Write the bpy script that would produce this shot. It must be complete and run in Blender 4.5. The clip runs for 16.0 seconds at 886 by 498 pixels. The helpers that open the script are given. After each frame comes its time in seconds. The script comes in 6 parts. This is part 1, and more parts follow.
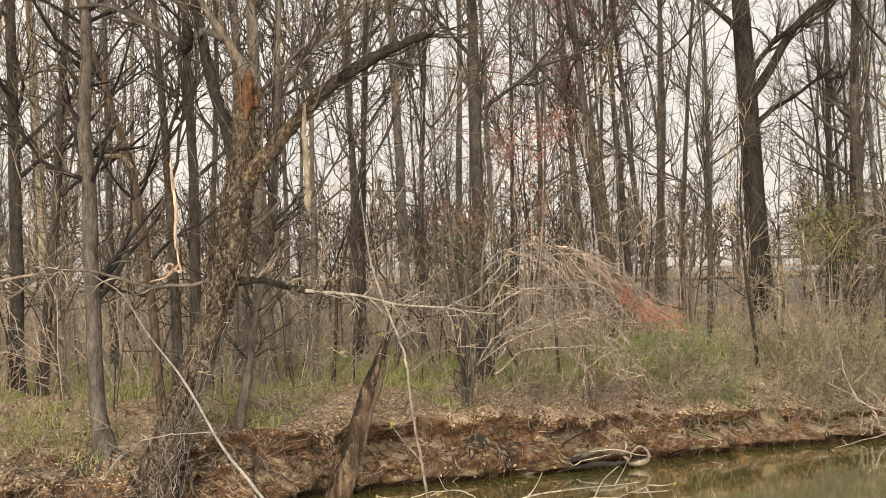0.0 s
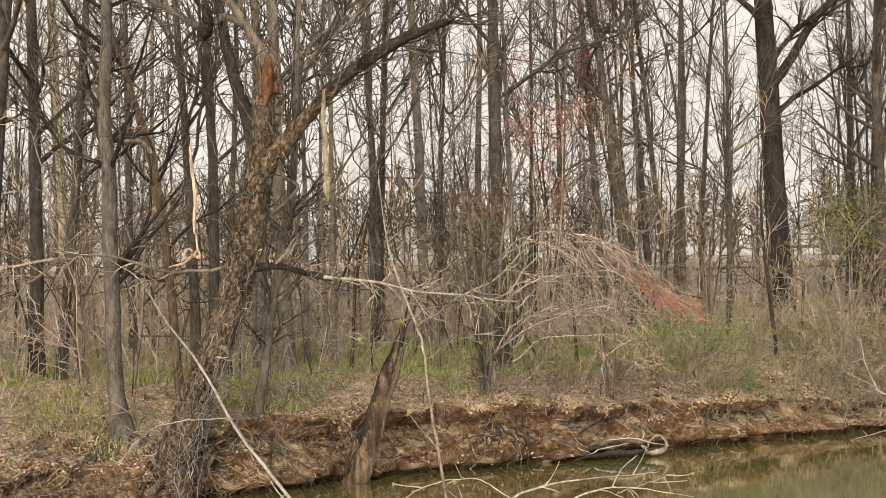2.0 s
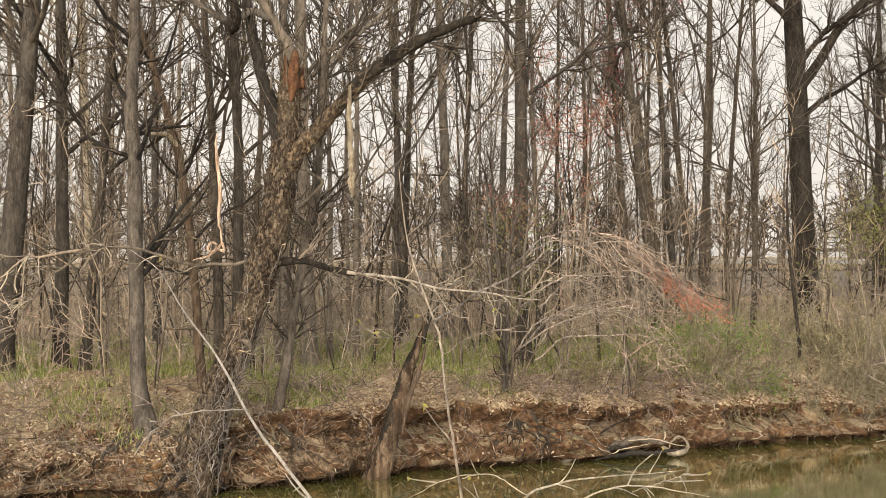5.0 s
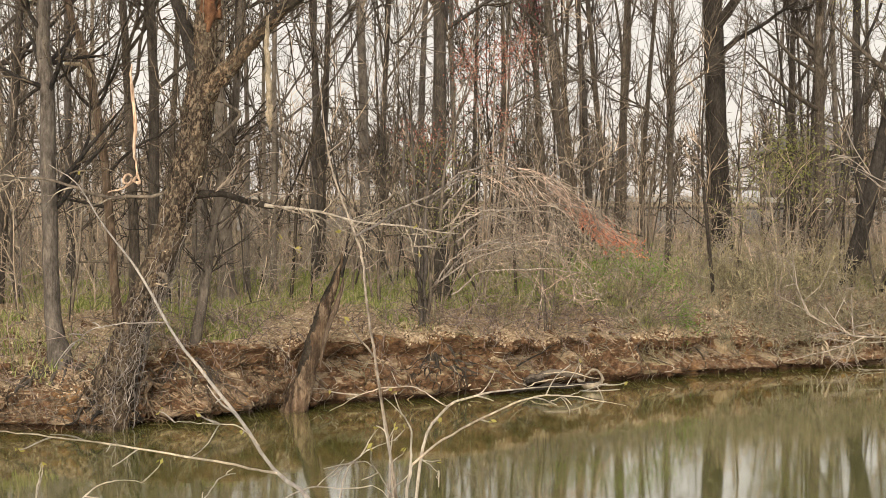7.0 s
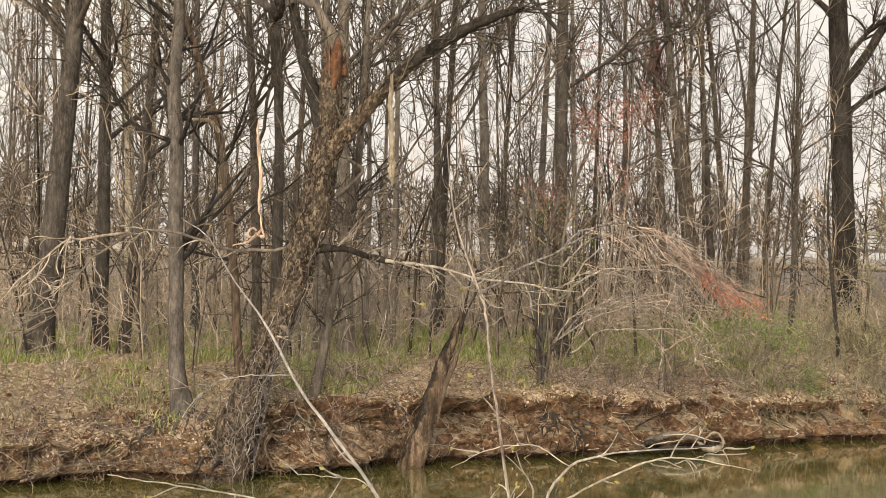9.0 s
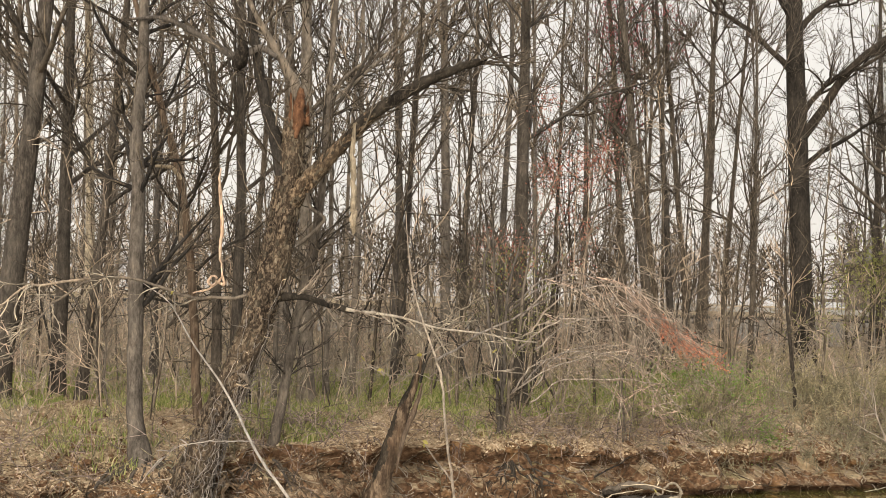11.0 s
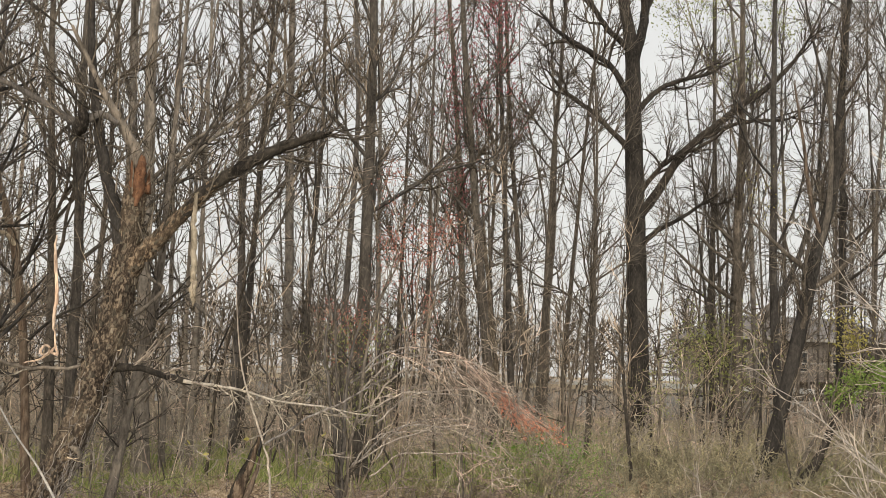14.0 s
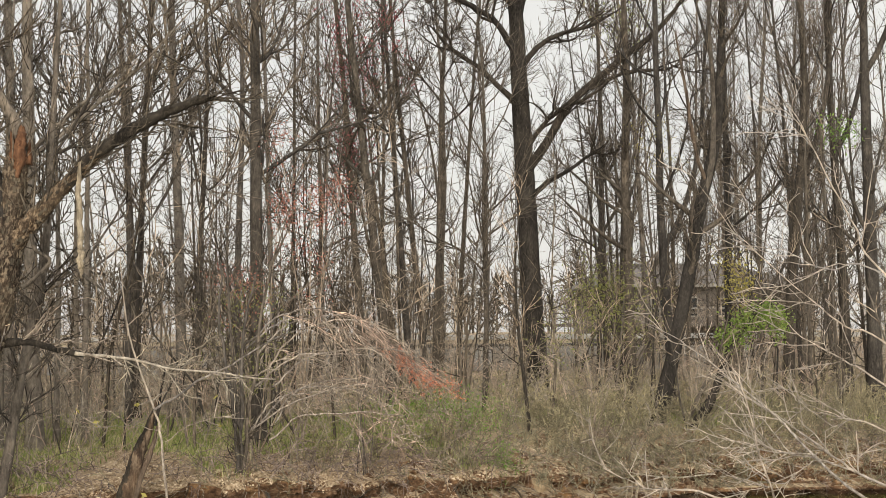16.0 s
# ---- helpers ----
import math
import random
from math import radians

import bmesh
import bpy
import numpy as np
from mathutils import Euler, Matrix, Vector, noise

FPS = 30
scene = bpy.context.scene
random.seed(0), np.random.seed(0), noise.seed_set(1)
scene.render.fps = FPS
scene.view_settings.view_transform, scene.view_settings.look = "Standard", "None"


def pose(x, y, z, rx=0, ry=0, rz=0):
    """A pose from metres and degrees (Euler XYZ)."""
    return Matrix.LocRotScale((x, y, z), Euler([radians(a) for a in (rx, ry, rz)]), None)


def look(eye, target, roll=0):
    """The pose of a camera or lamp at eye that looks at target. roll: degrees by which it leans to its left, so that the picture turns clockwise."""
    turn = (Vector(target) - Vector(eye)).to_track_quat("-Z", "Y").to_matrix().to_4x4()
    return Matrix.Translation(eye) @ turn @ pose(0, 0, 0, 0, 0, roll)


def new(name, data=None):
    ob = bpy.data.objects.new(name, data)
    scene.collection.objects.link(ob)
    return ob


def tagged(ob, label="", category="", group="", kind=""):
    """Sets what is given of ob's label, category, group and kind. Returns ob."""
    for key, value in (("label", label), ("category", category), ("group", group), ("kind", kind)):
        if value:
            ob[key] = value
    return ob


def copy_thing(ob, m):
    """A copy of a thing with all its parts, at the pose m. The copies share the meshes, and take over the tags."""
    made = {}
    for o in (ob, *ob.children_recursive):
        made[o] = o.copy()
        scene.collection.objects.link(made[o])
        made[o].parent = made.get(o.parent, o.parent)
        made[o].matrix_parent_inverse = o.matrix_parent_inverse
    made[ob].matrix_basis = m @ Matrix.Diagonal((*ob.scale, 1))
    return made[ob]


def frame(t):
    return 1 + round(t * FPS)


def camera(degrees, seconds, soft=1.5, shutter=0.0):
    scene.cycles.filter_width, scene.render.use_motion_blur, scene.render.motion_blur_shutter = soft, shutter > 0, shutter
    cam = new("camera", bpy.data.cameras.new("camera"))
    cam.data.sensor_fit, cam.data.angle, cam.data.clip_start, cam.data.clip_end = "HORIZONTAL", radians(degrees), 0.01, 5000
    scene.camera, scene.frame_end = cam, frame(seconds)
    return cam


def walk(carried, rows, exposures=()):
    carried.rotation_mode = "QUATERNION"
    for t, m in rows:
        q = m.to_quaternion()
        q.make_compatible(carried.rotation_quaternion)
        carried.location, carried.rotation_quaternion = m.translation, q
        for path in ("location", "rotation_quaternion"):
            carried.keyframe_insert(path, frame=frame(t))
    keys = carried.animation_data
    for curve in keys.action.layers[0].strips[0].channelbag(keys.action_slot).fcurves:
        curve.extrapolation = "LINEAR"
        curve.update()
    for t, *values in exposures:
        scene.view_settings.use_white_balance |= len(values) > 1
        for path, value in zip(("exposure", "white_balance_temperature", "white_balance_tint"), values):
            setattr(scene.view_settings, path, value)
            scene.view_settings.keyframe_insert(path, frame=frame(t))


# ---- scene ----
cam = camera(35.20, 16.0, soft=0.4)
PATH = [
    (0.0, (-0.000, 0.000, 3.500), (-0.000, 19.998, 3.814), -1.22),
    (0.5, (-0.002, 0.013, 3.500), (-0.109, 20.011, 3.795), -1.01),
    (1.0, (-0.000, 0.018, 3.500), (-0.149, 20.015, 3.807), -0.76),
    (1.5, (0.001, 0.019, 3.500), (-0.183, 20.016, 3.745), -0.79),
    (2.0, (0.001, 0.024, 3.499), (-0.269, 20.022, 3.636), -0.84),
    (2.5, (0.002, 0.024, 3.497), (-0.335, 20.021, 3.584), -0.71),
    (3.0, (0.001, -0.011, 3.500), (-0.376, 19.985, 3.632), -0.22),
    (3.5, (-0.003, 0.005, 3.501), (-0.449, 19.999, 3.689), 0.06),
    (6.0, (0.027, 0.036, 3.454), (-0.742, 20.020, 3.263), 0.20),
    (6.5, (0.023, 0.017, 3.428), (-0.628, 19.998, 2.864), 0.89),
    (7.0, (0.006, 0.012, 3.429), (0.566, 19.989, 2.650), 0.38),
    (7.5, (0.005, 0.005, 3.434), (0.428, 19.987, 2.695), 0.72),
    (8.0, (-0.005, 0.043, 3.433), (-0.914, 20.018, 3.037), 0.99),
    (8.5, (-0.012, 0.030, 3.429), (-1.356, 19.985, 3.334), 1.14),
    (9.0, (-0.010, 0.006, 3.430), (-1.156, 19.973, 3.443), 1.19),
    (11.5, (0.015, -0.087, 3.514), (-0.161, 19.890, 4.452), 2.13),
    (12.0, (0.032, -0.081, 3.528), (1.006, 19.851, 4.853), 3.11),
    (12.5, (0.040, -0.084, 3.537), (1.356, 19.797, 5.269), 2.40),
    (13.0, (0.039, -0.072, 3.535), (1.253, 19.817, 5.263), 1.81),
    (13.5, (0.029, -0.116, 3.523), (1.145, 19.783, 5.199), 1.71),
    (14.0, (0.041, -0.085, 3.536), (1.611, 19.777, 5.287), 2.25),
    (14.5, (0.044, -0.101, 3.536), (2.318, 19.712, 5.046), 2.10),
    (15.0, (0.060, -0.096, 3.528), (2.908, 19.659, 4.794), 1.58),
    (15.5, (0.062, -0.099, 3.526), (3.206, 19.617, 4.711), 0.83),
    (16.0, (0.062, -0.097, 3.523), (3.167, 19.625, 4.713), -0.37),
]
walk(cam, [(t, look(eye, target, roll)) for t, eye, target, roll in PATH], [(0.0, 0.63, 7600, 11), (9.0, 0.64, 7650, 11), (11.5, 0.6, 7450, 10), (12.5, 0.54, 7250, 9), (13.2, 0.5, 7000, 8), (14.5, 0.48, 7000, 8), (16.0, 0.52, 7100, 8)])

# ---- sky, sun, exposure: bright overcast ----
world = bpy.data.worlds.new("overcast")
scene.world = world
world.use_nodes = True
wn, wl = world.node_tree.nodes, world.node_tree.links
wn.clear()
sky = wn.new("ShaderNodeTexSky")
sky.sky_type, sky.sun_disc = "NISHITA", False
sky.sun_elevation, sky.sun_rotation = radians(22), radians(190)
sky.dust_density, sky.air_density = 3.0, 1.0
cloud = wn.new("ShaderNodeTexNoise")
cloud.inputs["Scale"].default_value, cloud.inputs["Detail"].default_value = 3.0, 5
cloud_ramp = wn.new("ShaderNodeValToRGB")
cloud_ramp.color_ramp.elements[0].position, cloud_ramp.color_ramp.elements[0].color = 0.3, (5.6, 5.7, 6.0, 1)
cloud_ramp.color_ramp.elements[1].position, cloud_ramp.color_ramp.elements[1].color = 0.7, (6.5, 6.55, 6.7, 1)
cover = wn.new("ShaderNodeMix")
cover.data_type = "RGBA"
cover.inputs["Factor"].default_value = 0.9
back = wn.new("ShaderNodeBackground")
back.inputs["Strength"].default_value = 0.1
wout = wn.new("ShaderNodeOutputWorld")
wl.new(cloud.outputs["Fac"], cloud_ramp.inputs["Fac"])
wl.new(sky.outputs["Color"], cover.inputs["A"])
wl.new(cloud_ramp.outputs["Color"], cover.inputs["B"])
wl.new(cover.outputs["Result"], back.inputs["Color"])
wl.new(back.outputs["Background"], wout.inputs["Surface"])

sun = new("sun", bpy.data.lights.new("sun", "SUN"))
sun.data.energy, sun.data.angle, sun.data.color = 2.35, radians(40), (1.0, 0.95, 0.87)
sun.matrix_world = look((-6, -30, 21), (3, 24, 0))


# ---- materials ----
def material(name, rough=0.85):
    """A Principled material; returns it with its nodes, links and shader."""
    m = bpy.data.materials.new(name)
    m.use_nodes = True
    n, l = m.node_tree.nodes, m.node_tree.links
    s = n["Principled BSDF"]
    s.inputs["Roughness"].default_value = rough
    s.inputs["Specular IOR Level"].default_value = 0.25
    return m, n, l, s


def noise_node(n, l, scale, detail=4, stretch=(1, 1, 1), rough=0.6):
    co = n.new("ShaderNodeTexCoord")
    mp = n.new("ShaderNodeMapping")
    mp.inputs["Scale"].default_value = stretch
    nz = n.new("ShaderNodeTexNoise")
    nz.inputs["Scale"].default_value, nz.inputs["Detail"].default_value = scale, detail
    nz.inputs["Roughness"].default_value = rough
    l.new(co.outputs["Object"], mp.inputs["Vector"])
    l.new(mp.outputs["Vector"], nz.inputs["Vector"])
    return nz.outputs["Fac"]


def ramp(n, l, fac, stops):
    r = n.new("ShaderNodeValToRGB")
    el = r.color_ramp.elements
    while len(el) < len(stops):
        el.new(0.5)
    for e, (p, c) in zip(el, stops):
        e.position, e.color = p, (*c, 1)
    l.new(fac, r.inputs["Fac"])
    return r.outputs["Color"]


def blend(n, l, fac, a, b, mode="MIX"):
    mx = n.new("ShaderNodeMix")
    mx.data_type, mx.blend_type = "RGBA", mode
    for key, v in (("Factor", fac), ("A", a), ("B", b)):
        if isinstance(v, (int, float)):
            mx.inputs[key].default_value = v
        elif isinstance(v, tuple):
            mx.inputs[key].default_value = (*v, 1)
        else:
            l.new(v, mx.inputs[key])
    return mx.outputs["Result"]


def bumped(n, l, s, height, strength, distance):
    b = n.new("ShaderNodeBump")
    b.inputs["Strength"].default_value, b.inputs["Distance"].default_value = strength, distance
    l.new(height, b.inputs["Height"])
    l.new(b.outputs["Normal"], s.inputs["Normal"])


def bark(name, dark, mid, light, lichen=None, scale=20.0, vary=0.0, grain=0.2, sharp=0.11):
    """Furrowed bark: stretched ridges, blotches, a shade of its own for each tree; vary sets how far single twigs differ."""
    m, n, l, s = material(name, 0.9)
    ridge = noise_node(n, l, scale, 6, (1, 1, grain), 0.7)
    blotch = noise_node(n, l, 1.6, 3, (1, 1, 0.6))
    c = ramp(n, l, ridge, [(0.5 - sharp, dark), (0.5, mid), (0.5 + sharp, light)])
    c = blend(n, l, blend(n, l, 1.0, ramp(n, l, blotch, [(0.4, (0, 0, 0)), (0.65, (0.55, 0.55, 0.55))]), (1, 1, 1), "MULTIPLY"), c, lichen or light)
    mottle = noise_node(n, l, 5.0, 6, (1, 1, 0.45), 0.75)
    c = blend(n, l, 1.0, c, ramp(n, l, mottle, [(0.32, (0.45, 0.44, 0.43)), (0.5, (1.0, 1.0, 1.0)), (0.68, (1.65, 1.6, 1.52))]), "MULTIPLY")
    info = n.new("ShaderNodeObjectInfo")
    shade = ramp(n, l, info.outputs["Random"], [(0.0, (0.72, 0.72, 0.74)), (0.5, (1, 0.97, 0.93)), (1.0, (1.2, 1.12, 1.02))])
    c = blend(n, l, 1.0, c, shade, "MULTIPLY")
    if vary:
        geo = n.new("ShaderNodeNewGeometry")
        lo, hi = 1 - 0.6 * vary, 1 + 0.6 * vary
        c = blend(n, l, 1.0, c, ramp(n, l, geo.outputs["Random Per Island"], [(0.0, (lo, lo, lo)), (0.5, (0.9, 0.89, 0.88)), (1.0, (hi, hi, hi))]), "MULTIPLY")
    l.new(c, s.inputs["Base Color"])
    bumped(n, l, s, ridge, 0.9, 0.03)
    return m


BARK = bark("grey_brown_bark", (0.0292, 0.0254, 0.0224), (0.0774, 0.0679, 0.0602), (0.1514, 0.135, 0.1213), (0.125, 0.114, 0.102), 26.0, 0.0, 0.3, 0.17)
BARK_BEECH = bark("smooth_grey_bark", (0.105, 0.092, 0.081), (0.18, 0.161, 0.143), (0.26, 0.236, 0.213), None, 18.0, 0.0, 0.45, 0.2)
BARK_GREY = bark("dark_grey_bark", (0.0189, 0.0166, 0.0151), (0.0516, 0.046, 0.0417), (0.1049, 0.0955, 0.0877), None, 26.0, 0.0, 0.3, 0.17)
BARK_DARK = bark("dark_bark", (0.0095, 0.0082, 0.0073), (0.0292, 0.0256, 0.023), (0.0671, 0.0602, 0.0546), None, 26.0, 0.0, 0.3, 0.15)
BARK_PALE = bark("pale_grey_bark", (0.174, 0.151, 0.117), (0.293, 0.261, 0.211), (0.391, 0.355, 0.292))
BARK_SHAGGY = bark("shaggy_flaking_bark", (0.014, 0.0095, 0.007), (0.066, 0.048, 0.035), (0.235, 0.188, 0.142), (0.11, 0.085, 0.063), 22.0, 0.0, 0.55, 0.09)
BARK_FLAKE = bark("grey_bark_flakes", (0.05, 0.04, 0.03), (0.105, 0.088, 0.066), (0.2, 0.17, 0.13), None, 20.0, 1.0)
BARK_CHARRED = bark("charred_bark", (0.007, 0.006, 0.005), (0.02, 0.016, 0.013), (0.075, 0.064, 0.052), None, 24.0, 0.0, 0.5, 0.12)
BARK_RED = bark("reddish_bark", (0.055, 0.038, 0.028), (0.118, 0.084, 0.062), (0.19, 0.147, 0.112))
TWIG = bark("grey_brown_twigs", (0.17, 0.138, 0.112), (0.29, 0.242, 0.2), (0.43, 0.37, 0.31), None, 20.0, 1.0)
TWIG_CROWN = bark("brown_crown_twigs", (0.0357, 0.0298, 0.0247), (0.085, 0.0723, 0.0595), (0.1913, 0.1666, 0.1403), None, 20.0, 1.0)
TWIG_PALE = bark("pale_twigs", (0.28, 0.245, 0.2), (0.43, 0.385, 0.32), (0.59, 0.535, 0.455), None, 20.0, 1.0)
BARK_MID = bark("lighter_grey_bark", (0.0456, 0.0396, 0.0353), (0.1101, 0.0972, 0.0869), (0.1909, 0.1729, 0.1565), None, 26.0, 0.0, 0.3, 0.17)
TWIG_GREY = bark("grey_twigs", (0.13, 0.114, 0.104), (0.25, 0.224, 0.208), (0.42, 0.388, 0.365), None, 20.0, 1.0)
BRUSH_BROWN = bark("dull_brown_brush", (0.28, 0.236, 0.195), (0.41, 0.35, 0.292), (0.53, 0.465, 0.395), None, 20.0, 0.45)
BRUSH_PALE = bark("dull_pale_brush", (0.27, 0.235, 0.194), (0.38, 0.337, 0.284), (0.48, 0.435, 0.375), None, 20.0, 0.5)
BRUSH_ROSE = bark("dull_rosy_brush", (0.33, 0.258, 0.218), (0.46, 0.37, 0.318), (0.57, 0.476, 0.415), None, 20.0, 0.5)
BARK_SHRUB = bark("grey_shrub_bark", (0.22, 0.195, 0.176), (0.43, 0.39, 0.36), (0.62, 0.575, 0.54), None, 45.0)
TWIG_ROSE = bark("rosy_twigs", (0.2, 0.15, 0.13), (0.33, 0.258, 0.228), (0.47, 0.385, 0.345), None, 20.0, 1.0)
BARK_YOUNG = bark("smooth_pale_young_bark", (0.34, 0.305, 0.272), (0.56, 0.52, 0.48), (0.74, 0.7, 0.655), None, 55.0)
BARK_YOUNG_BROWN = bark("brown_young_bark", (0.17, 0.145, 0.125), (0.34, 0.3, 0.265), (0.52, 0.475, 0.43), None, 55.0)
WOOD_TORN = bark("torn_red_heartwood", (0.035, 0.014, 0.009), (0.095, 0.042, 0.023), (0.19, 0.105, 0.065), None, 20.0)
WOOD_BARE = bark("bare_weathered_wood", (0.14, 0.115, 0.085), (0.28, 0.238, 0.182), (0.42, 0.37, 0.295), None, 22.0)
WOOD_FRESH = bark("peeled_orange_wood", (0.2, 0.135, 0.105), (0.42, 0.315, 0.255), (0.58, 0.475, 0.4), None, 22.0, 0.0, 0.08)
WOOD_DRIFT = bark("grey_driftwood", (0.1, 0.082, 0.062), (0.24, 0.205, 0.16), (0.46, 0.41, 0.335), None, 18.0, 1.0, 0.1)
WOOD_ROTTEN = bark("rotten_brown_wood", (0.02, 0.014, 0.011), (0.09, 0.063, 0.045), (0.25, 0.195, 0.145), (0.12, 0.08, 0.055), 11.0, 0.0, 0.12)
ROOT = bark("root_bark", (0.045, 0.033, 0.025), (0.115, 0.087, 0.066), (0.27, 0.215, 0.165), None, 20.0, 1.0)


def leaf_material(name, stops, trans=0.3):
    m, n, l, s = material(name, 0.6)
    geo = n.new("ShaderNodeNewGeometry")
    c = ramp(n, l, geo.outputs["Random Per Island"], stops)
    l.new(c, s.inputs["Base Color"])
    t = n.new("ShaderNodeBsdfTranslucent")
    l.new(c, t.inputs["Color"])
    mx = n.new("ShaderNodeMixShader")
    mx.inputs["Fac"].default_value = trans
    l.new(s.outputs["BSDF"], mx.inputs[1])
    l.new(t.outputs["BSDF"], mx.inputs[2])
    l.new(mx.outputs["Shader"], n["Material Output"].inputs["Surface"])
    return m


LITTER = leaf_material("dead_leaves", [(0.0, (0.22, 0.15, 0.098)), (0.3, (0.39, 0.29, 0.195)), (0.75, (0.54, 0.43, 0.305)), (1.0, (0.66, 0.56, 0.43))], 0.1)
GRASS = leaf_material("spring_grass", [(0.0, (0.16, 0.21, 0.06)), (0.45, (0.28, 0.34, 0.11)), (0.7, (0.42, 0.43, 0.18)), (1.0, (0.62, 0.54, 0.34))], 0.4)
LEAF_GREEN = leaf_material("young_green_leaves", [(0.0, (0.1, 0.2, 0.035)), (0.6, (0.19, 0.34, 0.065)), (1.0, (0.3, 0.43, 0.12))], 0.4)
LEAF_BRIGHT = leaf_material("bright_yellow_green_leaves", [(0.0, (0.15, 0.24, 0.05)), (0.6, (0.26, 0.37, 0.09)), (1.0, (0.4, 0.48, 0.17))], 0.45)
LEAF_OLIVE = leaf_material("budding_olive_leaves", [(0.0, (0.19, 0.215, 0.065)), (1.0, (0.35, 0.365, 0.135))], 0.4)
LEAF_YELLOW = leaf_material("yellow_green_leaves", [(0.0, (0.3, 0.27, 0.07)), (1.0, (0.5, 0.44, 0.15))], 0.4)
LEAF_CORAL = leaf_material("coral_red_buds", [(0.0, (0.6, 0.18, 0.12)), (0.5, (0.8, 0.28, 0.17)), (1.0, (0.84, 0.42, 0.28))], 0.35)
LEAF_RED = leaf_material("maple_red_buds", [(0.0, (0.32, 0.1, 0.085)), (0.6, (0.48, 0.18, 0.14)), (1.0, (0.56, 0.28, 0.21))], 0.35)
LEAF_CRIMSON = leaf_material("crimson_tree_buds", [(0.0, (0.26, 0.065, 0.08)), (0.6, (0.4, 0.125, 0.14)), (1.0, (0.48, 0.2, 0.2))], 0.35)


def ground_material():
    m, n, l, s = material("bank_soil_and_leaf_litter", 0.95)
    fine = noise_node(n, l, 9.0, 8, (1, 1, 1), 0.7)
    mid = noise_node(n, l, 1.3, 5)
    wide = noise_node(n, l, 0.35, 3)
    clay = ramp(n, l, fine, [(0.33, (0.045, 0.024, 0.014)), (0.5, (0.155, 0.087, 0.05)), (0.68, (0.34, 0.215, 0.135))])
    ochre = ramp(n, l, fine, [(0.3, (0.17, 0.085, 0.035)), (0.7, (0.52, 0.31, 0.145))])
    clay = blend(n, l, ramp(n, l, mid, [(0.57, (0, 0, 0)), (0.68, (1, 1, 1))]), clay, ochre)
    litter = ramp(n, l, fine, [(0.32, (0.19, 0.136, 0.09)), (0.5, (0.44, 0.34, 0.235)), (0.68, (0.66, 0.54, 0.39))])
    moss = ramp(n, l, fine, [(0.3, (0.14, 0.15, 0.058)), (0.7, (0.31, 0.315, 0.13))])
    top = blend(n, l, ramp(n, l, wide, [(0.46, (0, 0, 0)), (0.64, (0.6, 0.6, 0.6))]), litter, moss)
    geo = n.new("ShaderNodeNewGeometry")
    nrm = n.new("ShaderNodeSeparateXYZ")
    l.new(geo.outputs["True Normal"], nrm.inputs["Vector"])
    steep = ramp(n, l, nrm.outputs["Z"], [(0.78, (1, 1, 1)), (0.94, (0, 0, 0))])
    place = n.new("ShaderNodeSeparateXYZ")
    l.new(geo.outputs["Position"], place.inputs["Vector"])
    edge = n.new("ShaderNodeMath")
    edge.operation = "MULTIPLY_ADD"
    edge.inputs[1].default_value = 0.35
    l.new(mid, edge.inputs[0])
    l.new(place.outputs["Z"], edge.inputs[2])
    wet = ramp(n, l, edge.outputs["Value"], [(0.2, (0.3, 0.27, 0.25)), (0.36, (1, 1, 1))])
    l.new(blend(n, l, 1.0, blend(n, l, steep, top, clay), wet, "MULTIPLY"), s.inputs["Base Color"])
    bumped(n, l, s, fine, 1.0, 0.09)
    return m


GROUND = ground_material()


def water_material():
    m, n, l, s = material("murky_green_water", 0.05)
    s.inputs["IOR"].default_value = 3.4
    s.inputs["Specular IOR Level"].default_value = 0.5
    s.inputs["Coat Weight"].default_value, s.inputs["Coat IOR"].default_value, s.inputs["Coat Roughness"].default_value = 0.9, 2.6, 0.05
    silt = noise_node(n, l, 0.25, 3)
    l.new(ramp(n, l, silt, [(0.3, (0.125, 0.128, 0.036)), (0.7, (0.155, 0.158, 0.047))]), s.inputs["Base Color"])
    rip = noise_node(n, l, 1.1, 3, (0.6, 3.2, 1))
    bumped(n, l, s, rip, 0.035, 0.05)
    return m


WATER = water_material()


# ---- building helpers ----
def link_mesh(name, V, quads, mat, parent=None, label="", smooth=True):
    """One mesh object from vertex and quad (or triangle) arrays."""
    V, quads = np.asarray(V, float).reshape(-1, 3), np.asarray(quads, int)
    k = quads.shape[1]
    me = bpy.data.meshes.new(name)
    me.vertices.add(len(V))
    me.vertices.foreach_set("co", V.ravel())
    me.loops.add(quads.size)
    me.loops.foreach_set("vertex_index", quads.ravel().astype(np.int32))
    me.polygons.add(len(quads))
    me.polygons.foreach_set("loop_start", np.arange(0, quads.size, k, dtype=np.int32))
    me.polygons.foreach_set("use_smooth", np.full(len(quads), smooth))
    me.update(calc_edges=True)
    me.validate()
    me.materials.append(mat)
    ob = new(name, me)
    if parent:
        ob.parent = parent
    if label:
        ob["label"] = label
    return ob


def join(*bufs):
    """Several (V, quads) pairs as one."""
    Vs, Qs, off = [], [], 0
    for V, Q in bufs:
        Vs.append(V)
        Qs.append(Q + off)
        off += len(V)
    return np.concatenate(Vs), np.concatenate(Qs)


def unit(a):
    return a / np.maximum(np.linalg.norm(a, axis=-1, keepdims=True), 1e-9)


